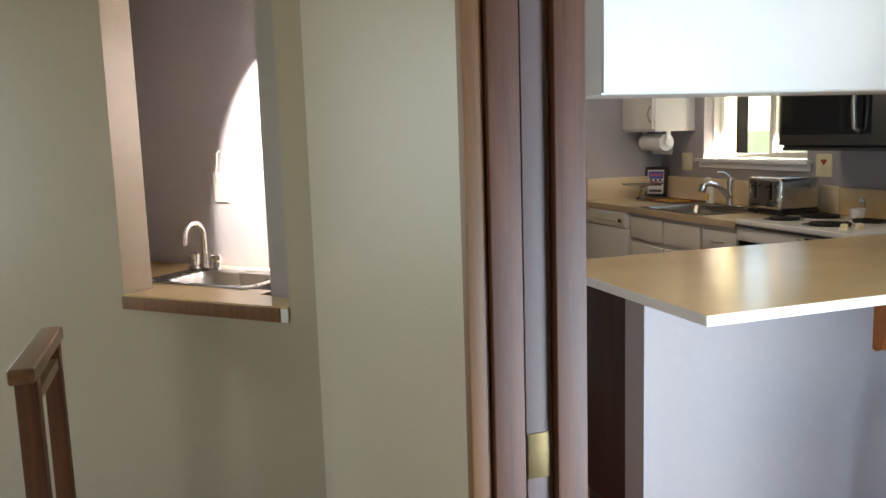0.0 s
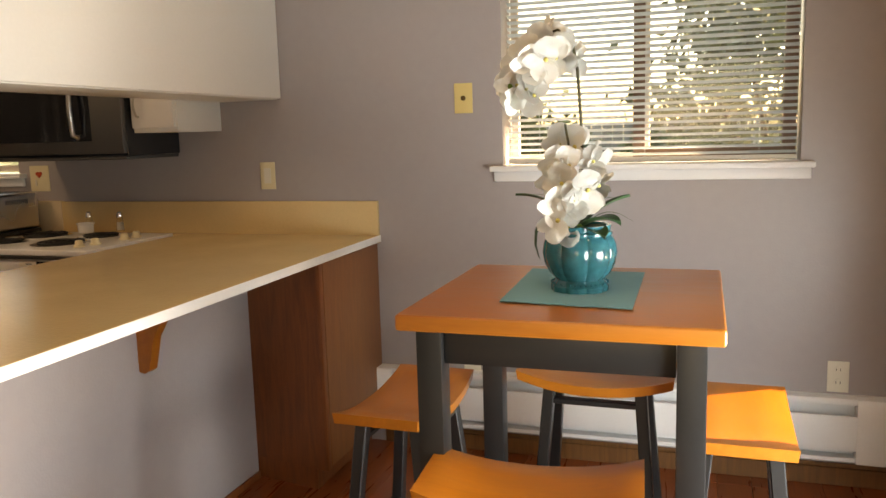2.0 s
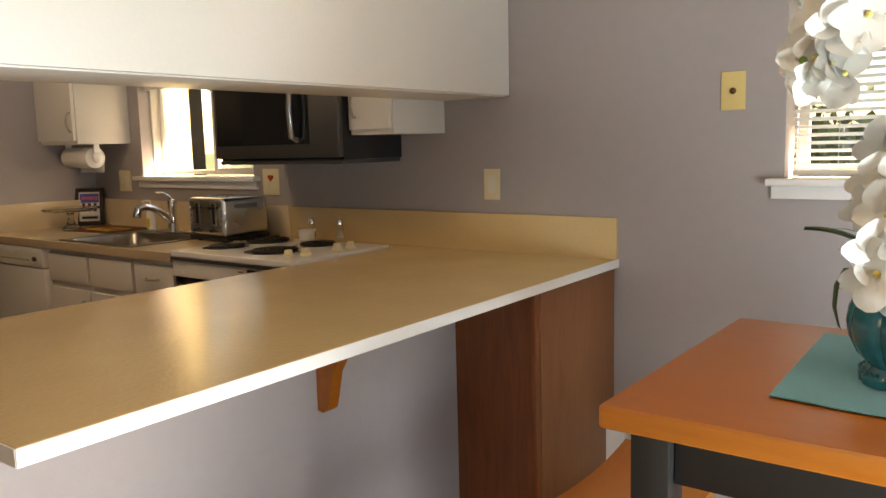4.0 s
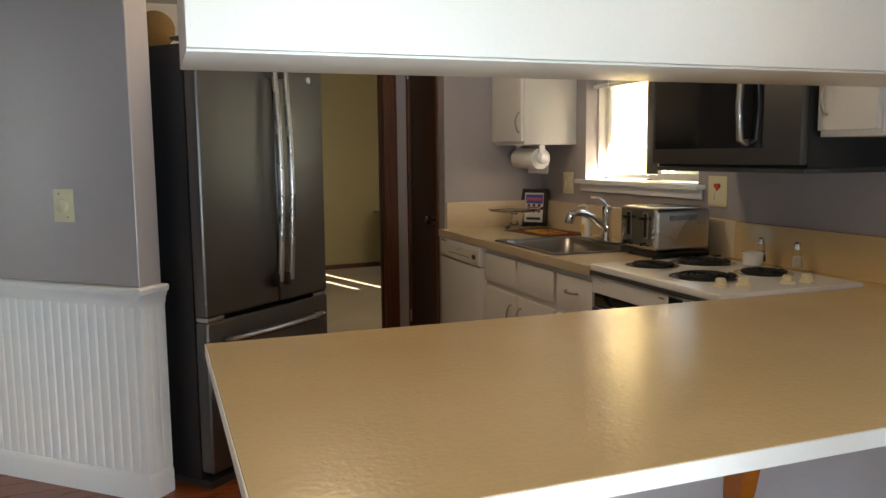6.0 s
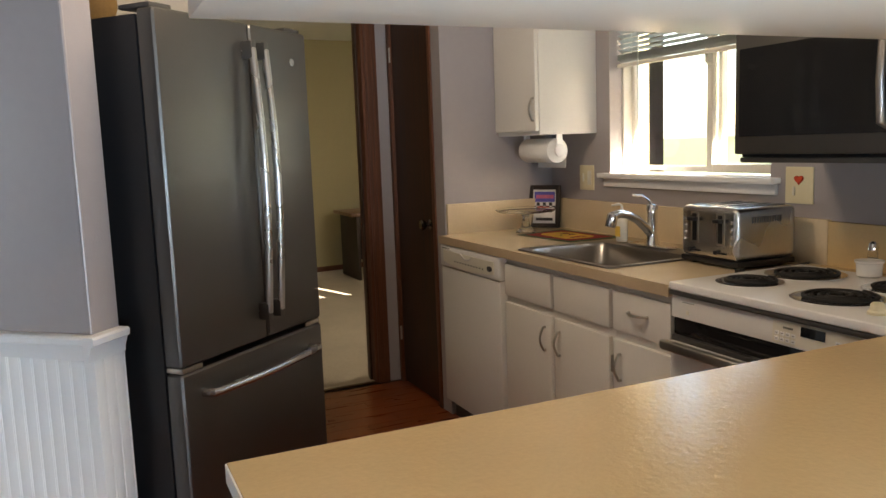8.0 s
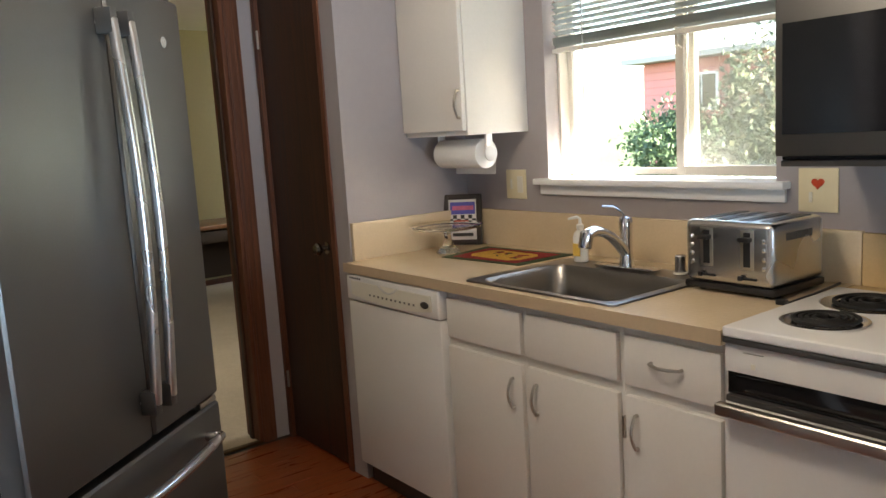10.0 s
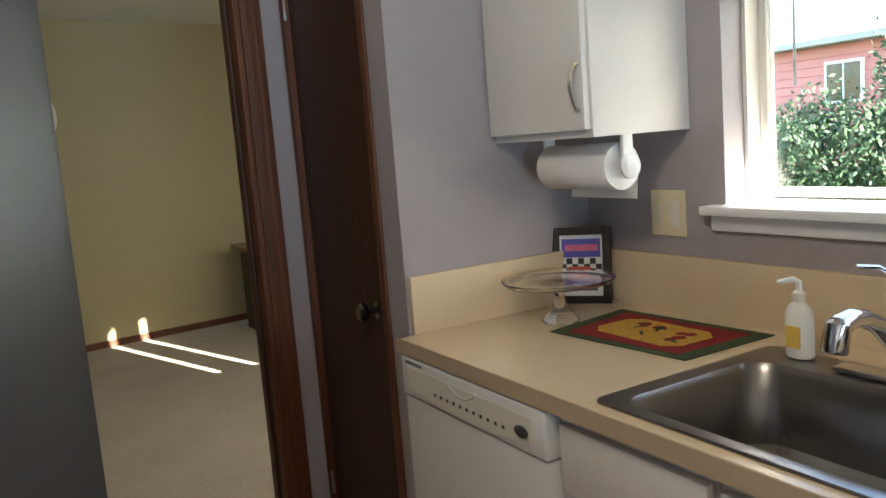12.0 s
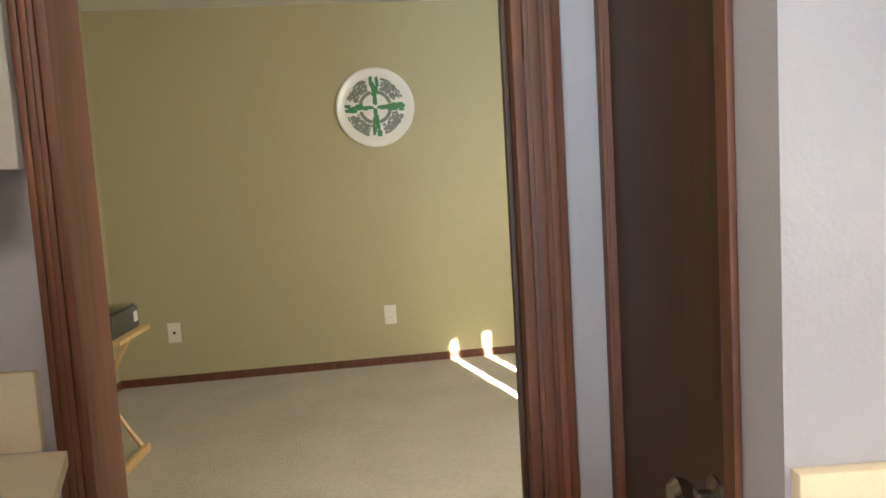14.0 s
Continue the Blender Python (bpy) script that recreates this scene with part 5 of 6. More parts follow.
stool1 = saddle_stool()
stool1.matrix_basis = pose(3.180, 2.395, 0, 0, 0, -2)
for x, y, r in ((3.530, 1.925, 89), (2.730, 1.960, 94), (3.205, 1.545, -1)):
    copy_thing(stool1, pose(x, y, 0, 0, 0, r))

# placemat
pm = thing("placemat", (0, 0, 0), "teal woven cloth placemat on the table", "placemat")
bm = bmesh.new()
mc = [Vector((2.897, 2.062)), Vector((2.868, 1.773)), Vector((3.300, 1.778)), Vector((3.318, 2.075))]
g = []
for i in range(13):
    row = []
    for j in range(11):
        a = mc[0].lerp(mc[3], i / 12).lerp(mc[1].lerp(mc[2], i / 12), j / 10)
        row.append(bm.verts.new((a.x, a.y, 0.9545 + 0.0012 * math.sin(i * 1.7 + j) ** 2)))
    g.append(row)
for i in range(12):
    for j in range(10):
        bm.faces.new((g[i][j], g[i + 1][j], g[i + 1][j + 1], g[i][j + 1]))
bmesh.ops.recalc_face_normals(bm, faces=bm.faces)
bmesh.ops.solidify(bm, geom=list(bm.faces), thickness=-0.002)
bmesh.ops.recalc_face_normals(bm, faces=bm.faces)
part("cloth", bm, M["mat_cloth"], pm)

# orchid in its pot
OZ = 0.958
oc = thing("potted_orchid", (3.052, 1.908, OZ), "white artificial orchid in a teal glazed ribbed pot", "potted plant")
pot = part("pot", lathe([(0.052, 0.0), (0.066, 0.0), (0.067, 0.012), (0.060, 0.018), (0.055, 0.026), (0.071, 0.042), (0.082, 0.065), (0.086, 0.088), (0.083, 0.110), (0.077, 0.122), (0.072, 0.127), (0.075, 0.131), (0.075, 0.136), (0.070, 0.139), (0.073, 0.152), (0.066, 0.152), (0.054, 0.140), (0.050, 0.125)], 96, lobes=8, depth=0.075), M["teal"], oc, "teal glazed ceramic pot")
part("leaf", tube([(-0.01, 0.03, 0.140), (-0.015, 0.066, 0.160), (-0.014, 0.088, 0.158), (-0.012, 0.099, 0.135), (-0.012, 0.101, 0.105), (-0.012, 0.094, 0.078), (-0.012, 0.090, 0.070)], [0.004, 0.009, 0.012, 0.013, 0.012, 0.007, 0.001], 12, flat=0.16), M["leaf"], oc, "drooping dark green leaf")
bd = bmesh.new()
for i in range(34):
    a = 2 * math.pi * i / 34
    bmesh.ops.create_uvsphere(bd, u_segments=6, v_segments=4, radius=0.0028, matrix=Matrix.Translation((0.0645 * math.cos(a), 0.0645 * math.sin(a), 0.019)))
part("beading", bd, M["teal"], pot)
part("moss", lathe([(0.052, 0.128), (0.050, 0.136), (0.03, 0.142), (0.004, 0.143)], 20), M["stem"], oc)


def leaf_mesh(L, W, bend, th=0.0012):
    bm = bmesh.new()
    rows = []
    for i in range(11):
        t = i / 10
        w = W * math.sin(math.pi * min(1, 0.08 + t * 0.92)) ** 0.7 * (1 if t < 0.98 else 0.2)
        x = L * t
        z = bend * (math.sin(math.pi * t * 0.75))
        rows.append([bm.verts.new((x, s * w / 2, z + abs(s) * W * 0.12)) for s in (-1, -0.5, 0, 0.5, 1)])
    for a, b in zip(rows, rows[1:]):
        for k in range(4):
            bm.faces.new((a[k], b[k], b[k + 1], a[k + 1]))
    bmesh.ops.recalc_face_normals(bm, faces=bm.faces)
    bmesh.ops.solidify(bm, geom=list(bm.faces), thickness=th)
    bmesh.ops.recalc_face_normals(bm, faces=bm.faces)
    return bm


for ang, L, W, bend, tilt in ((105, 0.165, 0.040, 0.035, -20), (-80, 0.135, 0.050, 0.02, -26), (-108, 0.100, 0.072, 0.03, 6), (-140, 0.105, 0.062, 0.02, 16), (40, 0.11, 0.04, 0.03, -20), (-20, 0.12, 0.045, 0.03, -15)):
    part("leaf", leaf_mesh(L, W, bend), M["leaf"], oc, "dark green strap leaf", pose(0, 0, 0.142, 0, tilt, ang))


def petal(L, W, cup):
    bm = bmesh.new()
    rows = []
    for i in range(8):
        t = i / 7
        w = W * (math.sin(math.pi * (0.06 + 0.90 * t)) ** 0.62)
        z = cup * math.sin(math.pi * t * 0.6) + 0.0015 * math.sin(t * 9)
        rows.append([bm.verts.new((L * t, s * w / 2, z + cup * 0.5 * abs(s) ** 2)) for s in (-1, -0.6, 0, 0.6, 1)])
    for a, b in zip(rows, rows[1:]):
        for k in range(4):
            bm.faces.new((a[k], b[k], b[k + 1], a[k + 1]))
    return bm


def flower_mesh(r, seed):
    rnd = random.Random(seed)
    bm = bmesh.new()
    for ang, k, w in ((0, 1.0, 1.15), (180, 1.0, 1.15), (90, 0.95, 0.72), (215, 0.9, 0.62), (325, 0.9, 0.62)):
        p = petal(r * k * rnd.uniform(0.93, 1.06), r * w * rnd.uniform(0.92, 1.08), r * 0.16)
        m = pose(0, 0, rnd.uniform(0, 0.003), 0, 0, ang + rnd.uniform(-7, 7)) @ pose(0, 0, 0, rnd.uniform(-12, 12), rnd.uniform(-14, 4), 0)
        bmesh.ops.transform(p, matrix=m, verts=p.verts)
        join(bm, p)
    bmesh.ops.solidify(bm, geom=list(bm.faces), thickness=0.0006)
    lip = lathe([(0.002, 0.0), (r * 0.08, r * 0.06), (r * 0.10, r * 0.14), (r * 0.05, r * 0.22), (0.002, r * 0.23)], 10)
    for f in lip.faces:
        f.material_index = 1
    join(bm, lip)
    return mesh_of("flower", bm, [M["petal"], M["petal_centre"]])


fms = [flower_mesh(r, i) for i, r in enumerate((0.048, 0.054, 0.045, 0.050, 0.040))]


def flower(y, z, x, yaw, pitch, roll, k):
    """A bloom that faces -x turned by yaw and pitch."""
    o = new("flower", fms[k % len(fms)])
    o.parent = oc
    o["label"] = "white orchid bloom"
    o.matrix_basis = Matrix.Translation((x, y, z)) @ pose(0, 0, 0, 0, 0, yaw) @ pose(0, 0, 0, 0, -90 + pitch, 0) @ pose(0, 0, 0, 0, 0, roll)


rf = random.Random(5)
UP = ((0.100, 0.600, -0.03), (0.070, 0.625, -0.02), (0.030, 0.635, 0.0), (0.02, 0.620, 0.02), (0.120, 0.560, -0.01), (0.085, 0.565, -0.05), (0.045, 0.585, -0.05), (0.02, 0.590, -0.03), (0.135, 0.520, -0.02), (0.100, 0.505, -0.05), (0.075, 0.490, -0.04), (0.140, 0.555, 0.02), (0.035, 0.610, 0.03), (0.005, 0.605, 0.0), (0.150, 0.500, 0.0))
UP = [(0.088 + (y - 0.07) * 0.84, 0.476 + (z - 0.49) * 0.80, x) for y, z, x in UP]
LOW = ((0.045, 0.385, 0.02), (0.010, 0.375, 0.01), (0.050, 0.340, -0.02), (0.015, 0.330, -0.04), (-0.035, 0.340, -0.03), (0.030, 0.285, -0.05), (-0.025, 0.270, -0.055), (0.005, 0.240, -0.06), (0.045, 0.225, -0.06), (0.035, 0.190, -0.07), (0.015, 0.170, -0.06), (0.05, 0.30, -0.01))
LOW = [(y, 0.150 + (z - 0.17) * 0.86, x) for y, z, x in LOW]
for k in range(9):
    y, z, x = UP[(k * 4) % len(UP)]
    flower(y + rf.uniform(-0.02, 0.02), z - 0.03 + rf.uniform(-0.025, 0.015), x + rf.uniform(0.0, 0.05), rf.uniform(-75, 75), rf.uniform(-40, 20), rf.uniform(-40, 40), k)
    y, z, x = LOW[(k * 5) % len(LOW)]
    flower(y + rf.uniform(-0.02, 0.02), z + rf.uniform(-0.02, 0.02), x + rf.uniform(0.0, 0.05), rf.uniform(-90, 90), rf.uniform(-40, 20), rf.uniform(-40, 40), k)
for i, (y, z, x) in enumerate(UP):
    flower(y, z - 0.03, x, rf.uniform(-35, 35) + (25 if y > 0.1 else -5), rf.uniform(-25, 20), rf.uniform(-20, 20), i)
for i, (y, z, x) in enumerate(LOW):
    flower(y, z, x, rf.uniform(-30, 30), rf.uniform(-25, 20), rf.uniform(-20, 20), i + (2 if z < 0.2 else 0))
part("stem", tube([(0.01, 0.0, 0.13), (0.012, -0.008, 0.25), (0.012, -0.002, 0.40), (0.008, 0.004, 0.50), (0.0, 0.014, 0.560), (-0.005, 0.045, 0.590), (0.0, 0.10, 0.575), (0.0, 0.135, 0.52), (-0.02, 0.140, 0.47)], [0.0035] * 5 + [0.003, 0.0026, 0.002, 0.0016], 8), M["stem"], oc)
part("stem", tube([(-0.01, 0.01, 0.13), (-0.02, 0.02, 0.22), (-0.02, 0.02, 0.33), (-0.01, 0.03, 0.38)], 0.0028, 8), M["stem"], oc)
for y, z in ((0.150, 0.470), (0.098, 0.472), (0.128, 0.452), (-0.005, 0.148)):
    b = bmesh.new()
    bmesh.ops.create_uvsphere(b, u_segments=12, v_segments=8, radius=0.0085, matrix=Matrix.Translation((-0.03, y, z)) @ Matrix.Diagonal((1, 0.85, 0.95, 1)))
    part("bud", b, M["bud"], oc, "green flower bud")
for k, (dy, dz) in enumerate(((0.12, 0.20), (0.10, 0.17), (-0.12, 0.14), (-0.09, 0.19))):
    part("grass_blade", tube(arc((0, 0, 0.14), (0.0, dy, dz + 0.02), (0, 0, 0.03), 8), [0.0014 - 0.00014 * i for i in range(9)], 5), M["leaf"], oc)

# ---- baseboard heater, outlets and switches ----
ht = thing("baseboard_heater", (0, 0, 0), "white electric baseboard heater along the wall", "heater")
hy0, hy1 = 0.985, 2.96
part("back", bbox(WX - 0.012, hy0, 0.112, WX - 0.0005, hy1, 0.347, 0.001), M["trim"], ht)
part("top_lip", bbox(WX - 0.058, hy0, 0.324, WX - 0.0125, hy1, 0.347, 0.003), M["trim"], ht)
part("front_panel", bbox(WX - 0.070, hy0, 0.157, WX - 0.060, hy1, 0.287, 0.004), M["trim"], ht)
part("lower_lip", bbox(WX - 0.060, hy0, 0.112, WX - 0.0125, hy1, 0.128, 0.003), M["trim"], ht)
part("fins", bbox(WX - 0.050, hy0 + 0.01, 0.182, WX - 0.013, hy1 - 0.01, 0.262), M["dark_grey"], ht)
part("end_cap", bbox(WX - 0.072, hy0 - 0.006, 0.110, WX - 0.001, hy0 + 0.12, 0.349, 0.004), M["trim"], ht)
part("end_cap", bbox(WX - 0.072, hy1 - 0.08, 0.110, WX - 0.001, hy1 + 0.004, 0.349, 0.004), M["trim"], ht)


def plate(m, material, label, category, w=0.070, h=0.115, kind="switch"):
    """A cover plate in the local x-z plane, its face to -y."""
    p = thing("wall_plate", m, label, category)
    body = part("cover", bbox(-w / 2, -0.006, -h / 2, w / 2, -0.0005, h / 2, 0.0025), M[material], p)
    if kind == "outlet":
        for z in (-0.024, 0.024):
            o = part("socket", lathe([(0.0165, 0), (0.0165, 0.002)], 20, pose(0, -0.006, z, 90, 0, 0)), M["ivory"], body)
            part("slots", box(bbox(-0.008, -0.0088, z - 0.002, -0.006, -0.0082, z + 0.008), 0.006, -0.0088, z - 0.002, 0.008, -0.0082, z + 0.008), M["dark_grey"], o)
    elif kind == "rocker":
        part("rocker", bbox(-0.017, -0.009, -0.033, 0.017, -0.0062, 0.033, 0.002), M["ivory"], body)
    elif kind == "double":
        part("rocker", bbox(0.010, -0.009, -0.033, 0.042, -0.0062, 0.033, 0.002), M["ivory"], body)
        part("toggle", bbox(-0.030, -0.010, -0.02, -0.020, -0.0062, 0.02, 0.002), M["ivory"], body)
    elif kind == "jack":
        part("jack", lathe([(0.010, 0), (0.010, 0.004), (0.004, 0.006)], 16, pose(0, -0.006, 0, 90, 0, 0)), M["brass"], body)
    elif kind == "dial":
        part("dial", lathe([(0.027, 0), (0.026, 0.012), (0.020, 0.016), (0.004, 0.017)], 28, pose(0, -0.006, 0, 90, 0, 0)), M["plate"], body)
        part("screw", lathe([(0.003, 0), (0.003, 0.001)], 8, pose(-0.02, -0.006, 0.045, 90, 0, 0)), M["dark_grey"], body)
        part("screw", lathe([(0.003, 0), (0.003, 0.001)], 8, pose(0.02, -0.006, -0.045, 90, 0, 0)), M["dark_grey"], body)
    elif kind == "heart":
        b = bmesh.new()
        pts = []
        for i in range(24):
            a = 2 * math.pi * i / 24
            pts.append((0.0011 * 16 * math.sin(a) ** 3 * 1.1, 0.0011 * (13 * math.cos(a) - 5 * math.cos(2 * a) - 2 * math.cos(3 * a) - math.cos(4 * a))))
        f0 = [b.verts.new((x, -0.0065, z + 0.02)) for x, z in pts]
        f1 = [b.verts.new((x * 0.9, -0.011, z * 0.9 + 0.02)) for x, z in pts]
        for i in range(24):
            b.faces.new((f0[i], f0[(i + 1) % 24], f1[(i + 1) % 24], f1[i]))
        b.faces.new(f1)
        b.faces.new(f0[::-1])
        bmesh.ops.recalc_face_normals(b, faces=b.faces)
        part("heart", b, M["red"], body, "small red heart")
        part("toggle", bbox(-0.025, -0.010, -0.035, -0.015, -0.0062, -0.005, 0.002), M["ivory"], body)
    return p


def east(y, z):
    return pose(WX, y, z, 0, 0, -90)


plate(east(5.955, 1.164), "plate", "almond double switch plate beside the kitchen window", "switch", 0.115, 0.118, "double")
plate(east(4.712, 1.166), "plate", "almond plate with a red heart by the window", "switch", 0.115, 0.125, "heart")
plate(east(3.452, 1.165), "plate", "almond rocker switch above the backsplash", "switch", 0.072, 0.118, "rocker")
plate(east(2.551, 1.462), "plate_yellow", "yellowed phone jack plate on the dining wall", "wall plate", 0.075, 0.118, "jack")
plate(east(1.163, 0.412), "ivory", "ivory outlet above the heater", "outlet", 0.072, 0.115, "outlet")
plate(east(2.54, 0.36), "ivory", "ivory outlet beside the bar", "outlet", 0.072, 0.115, "outlet")
tp_ = W1 + WD * 0.349
plate(Matrix(((-WD.x, WN.x, 0, tp_.x), (-WD.y, WN.y, 0, tp_.y), (0, 0, 1, 1.145), (0, 0, 0, 1))), "plate", "almond dial thermostat above the wainscot", "thermostat", 0.100, 0.128, "dial")
plate(pose(3.120, far_y(3.12) - 0.001, 0.362, 0, 0, FAR), "ivory", "ivory outlet on the olive wall", "outlet", 0.085, 0.135, "outlet")
plate(pose(1.66, far_y(1.66) - 0.001, 0.36, 0, 0, FAR), "ivory", "ivory phone plate on the olive wall", "wall plate", 0.085, 0.135, "jack")


# ---- things on the kitchen counter and stove ----
to = thing("toaster", pose(4.108, 4.792, CT, 0, 0, -2), "brushed steel four-slice toaster on the counter", "toaster")
TX, TY = 0.125, 0.135
part("base", bbox(-TX + 0.004, -TY - 0.004, 0.008, TX - 0.004, TY + 0.004, 0.028, 0.006), M["black"], to, "black plastic base")
sb = bbox(-TX, -TY, 0.028, TX, TY, 0.200, 0.022, 4)
sh_ = part("shell", sb, M["steel"], to, "brushed steel shell")
for yy in (-0.095, -0.035, 0.035, 0.095):
    part("slot", bbox(-0.095, yy - 0.015, 0.1995, 0.100, yy + 0.015, 0.2015, 0.0), M["black"], sh_)
for yy in (-0.062, 0.062):
    part("lever_slot", bbox(-TX - 0.0015, yy - 0.020, 0.075, -TX + 0.0005, yy + 0.020, 0.180, 0.0005), M["nickel"], sh_)
    part("lever_groove", bbox(-TX - 0.0025, yy - 0.010, 0.082, -TX - 0.0014, yy + 0.010, 0.174, 0.0), M["black"], sh_)
    part("lever", bbox(-TX - 0.022, yy - 0.016, 0.150, -TX - 0.0005, yy + 0.016, 0.162, 0.003), M["black"], sh_)
    part("slider", bbox(-TX - 0.003, yy - 0.028, 0.047, -TX - 0.0003, yy + 0.028, 0.053, 0.001), M["black"], sh_)
    part("slider_knob", bbox(-TX - 0.012, yy + 0.010, 0.045, -TX - 0.003, yy + 0.022, 0.058, 0.002), M["black"], sh_)
for k in range(4):
    part("button", lathe([(0.006, 0), (0.006, 0.004), (0.004, 0.005)], 14, pose(-TX - 0.0002, -0.112, 0.082 + k * 0.024, 0, -90, 0)), M["chrome"], sh_)
    part("button", lathe([(0.006, 0), (0.006, 0.004), (0.004, 0.005)], 14, pose(-TX - 0.0002, 0.112, 0.082 + k * 0.024, 0, -90, 0)), M["chrome"], sh_)
for k in range(12):
    part("vent_slit", bbox(-0.062 + k * 0.0105, -TY - 0.0012, 0.150, -0.057 + k * 0.0105, -TY + 0.0005, 0.170), M["dark_grey"], sh_)
for sx in (-1, 1):
    for sy in (-1, 1):
        part("foot", lathe([(0.010, 0), (0.012, 0.009)], 10, pose(sx * 0.09, sy * 0.10, 0)), M["black"], to)
co = thing("power_cord", (0, 0, 0), "black toaster power cord on the counter", "cord")
part("cable", tube([(4.02, 4.665, CT + 0.005), (3.985, 4.655, CT + 0.005), (3.96, 4.64, CT + 0.005), (3.955, 4.625, CT + 0.005), (3.975, 4.612, CT + 0.005), (4.10, 4.615, CT + 0.005), (4.26, 4.625, CT + 0.006)], 0.0038, 8), M["black"], co)
part("plug", bbox(3.945, 4.612, CT + 0.001, 3.968, 4.636, CT + 0.016, 0.004), M["black"], co)

# tapestry mat
tm = thing("tapestry_mat", (0, 0, 0), "red and yellow fruit tapestry mat beside the sink", "mat")
m0, m1, m2, m3 = Vector((3.945, 6.010)), Vector((3.980, 5.612)), Vector((4.255, 5.608)), Vector((4.222, 6.055))
def quad_slab(f, z0, z1):
    c = (m0 + m1 + m2 + m3) / 4
    return prism([tuple(c + (p - c) * f) for p in (m0, m1, m2, m3)], z0, z1)
part("border", quad_slab(1.0, CT + 0.0005, CT + 0.0028), M["green_cloth"], tm, "dark green leafy border")
part("field", quad_slab(0.82, CT + 0.0029, CT + 0.0036), M["red_cloth"], tm, "deep red field")
c = (m0 + m1 + m2 + m3) / 4
part("panel", prism([tuple(c + Vector((0.078 * sx * (1 - 0.25 * (abs(sy) > 0.9)), 0.135 * sy))) for sx, sy in ((-1, -0.75), (-0.8, -1), (0.8, -1), (1, -0.75), (1, 0.75), (0.8, 1), (-0.8, 1), (-1, 0.75))], CT + 0.0037, CT + 0.0042), M["yellow_cloth"], tm, "yellow centre panel")
rm = random.Random(4)
for k in range(7):
    u, v = rm.uniform(-0.045, 0.045), rm.uniform(-0.10, 0.10)
    part("fruit", lathe([(rm.uniform(0.011, 0.018), 0), (0.004, 0.0005)], 12, pose(c.x + u, c.y + v, CT + 0.0043)), M["red_cloth"], tm)
    part("leaf_motif", bbox(-0.016, -0.004, 0, 0.016, 0.004, 0.0004, 0, 1, pose(c.x + rm.uniform(-0.05, 0.05), c.y + rm.uniform(-0.11, 0.11), CT + 0.0048, 0, 0, rm.uniform(0, 180))), M["green_cloth"], tm)

# framed picture leaning in the corner
fp = thing("framed_picture", pose(4.205, 6.195, CT + 0.001, 0, 0, -52) @ pose(0, 0, 0, -7, 0, 0), "small dark-framed car show print leaning in the corner", "picture")
PW, PH = 0.165, 0.215
for a in (bbox(-PW / 2, 0, 0, -PW / 2 + 0.022, 0.016, PH, 0.003), bbox(PW / 2 - 0.022, 0, 0, PW / 2, 0.016, PH, 0.003), bbox(-PW / 2 + 0.022, 0, 0, PW / 2 - 0.022, 0.016, 0.022, 0.003), bbox(-PW / 2 + 0.022, 0, PH - 0.022, PW / 2 - 0.022, 0.016, PH, 0.003)):
    part("frame_bar", a, M["frame_wood"], fp)
pr = part("print", bbox(-PW / 2 + 0.022, 0.008, 0.022, PW / 2 - 0.022, 0.012, PH - 0.022), M["print_white"], fp)
part("sky_band", bbox(-PW / 2 + 0.028, 0.0072, 0.130, PW / 2 - 0.028, 0.0079, 0.182), M["blue"], pr)
part("title_bar", bbox(-0.045, 0.0066, 0.148, 0.048, 0.0071, 0.166), M["pink"], pr)
for r in range(3):
    for k in range(7):
        if (r + k) % 2:
            part("check", bbox(-PW / 2 + 0.024 + k * 0.0166, 0.0072, 0.078 + r * 0.0165, -PW / 2 + 0.024 + (k + 1) * 0.0166, 0.0079, 0.078 + (r + 1) * 0.0165), M["print_black"], pr)
part("car", bbox(-0.036, 0.0058, 0.082, 0.026, 0.0065, 0.104, 0.0), M["red"], pr)
part("caption_bar", bbox(-0.045, 0.0072, 0.036, 0.045, 0.0079, 0.050), M["print_black"], pr)

# glass cake stand
cs = thing("cake_stand", (4.035, 6.080, CT + 0.0008), "clear pressed glass cake stand", "cake stand")
part("foot", lathe([(0.048, 0), (0.050, 0.003), (0.040, 0.012), (0.024, 0.030), (0.016, 0.055), (0.014, 0.075), (0.022, 0.088), (0.045, 0.094)], 40, lobes=10, depth=0.05), M["glass"], cs)
part("plate", lathe([(0.045, 0.0945), (0.11, 0.096), (0.138, 0.102), (0.146, 0.112), (0.143, 0.114), (0.135, 0.106), (0.11, 0.1005), (0.004, 0.100)], 48), M["glass"], cs)

# soap bottle
so = thing("soap_bottle", (4.135, 5.460, CT + 0.0075), "white pump soap bottle with a yellow label", "bottle")
part("bottle", lathe([(0.024, 0), (0.027, 0.004), (0.027, 0.085), (0.022, 0.100), (0.012, 0.110), (0.012, 0.118)], 24, Matrix.Diagonal((0.75, 1.1, 1, 1))), M["soap"], so)
part("label", bbox(-0.0225, -0.016, 0.022, -0.0205, 0.016, 0.065, 0.0), M["soap_label"], so, "yellow label")
part("pump", tube([(0, 0, 0.118), (0, 0, 0.150), (-0.008, 0.006, 0.156), (-0.035, 0.022, 0.152)], [0.007, 0.0055, 0.006, 0.004], 10), M["soap"], so)
part("collar", lathe([(0.013, 0.116), (0.013, 0.128), (0.008, 0.132)], 16), M["soap"], so)

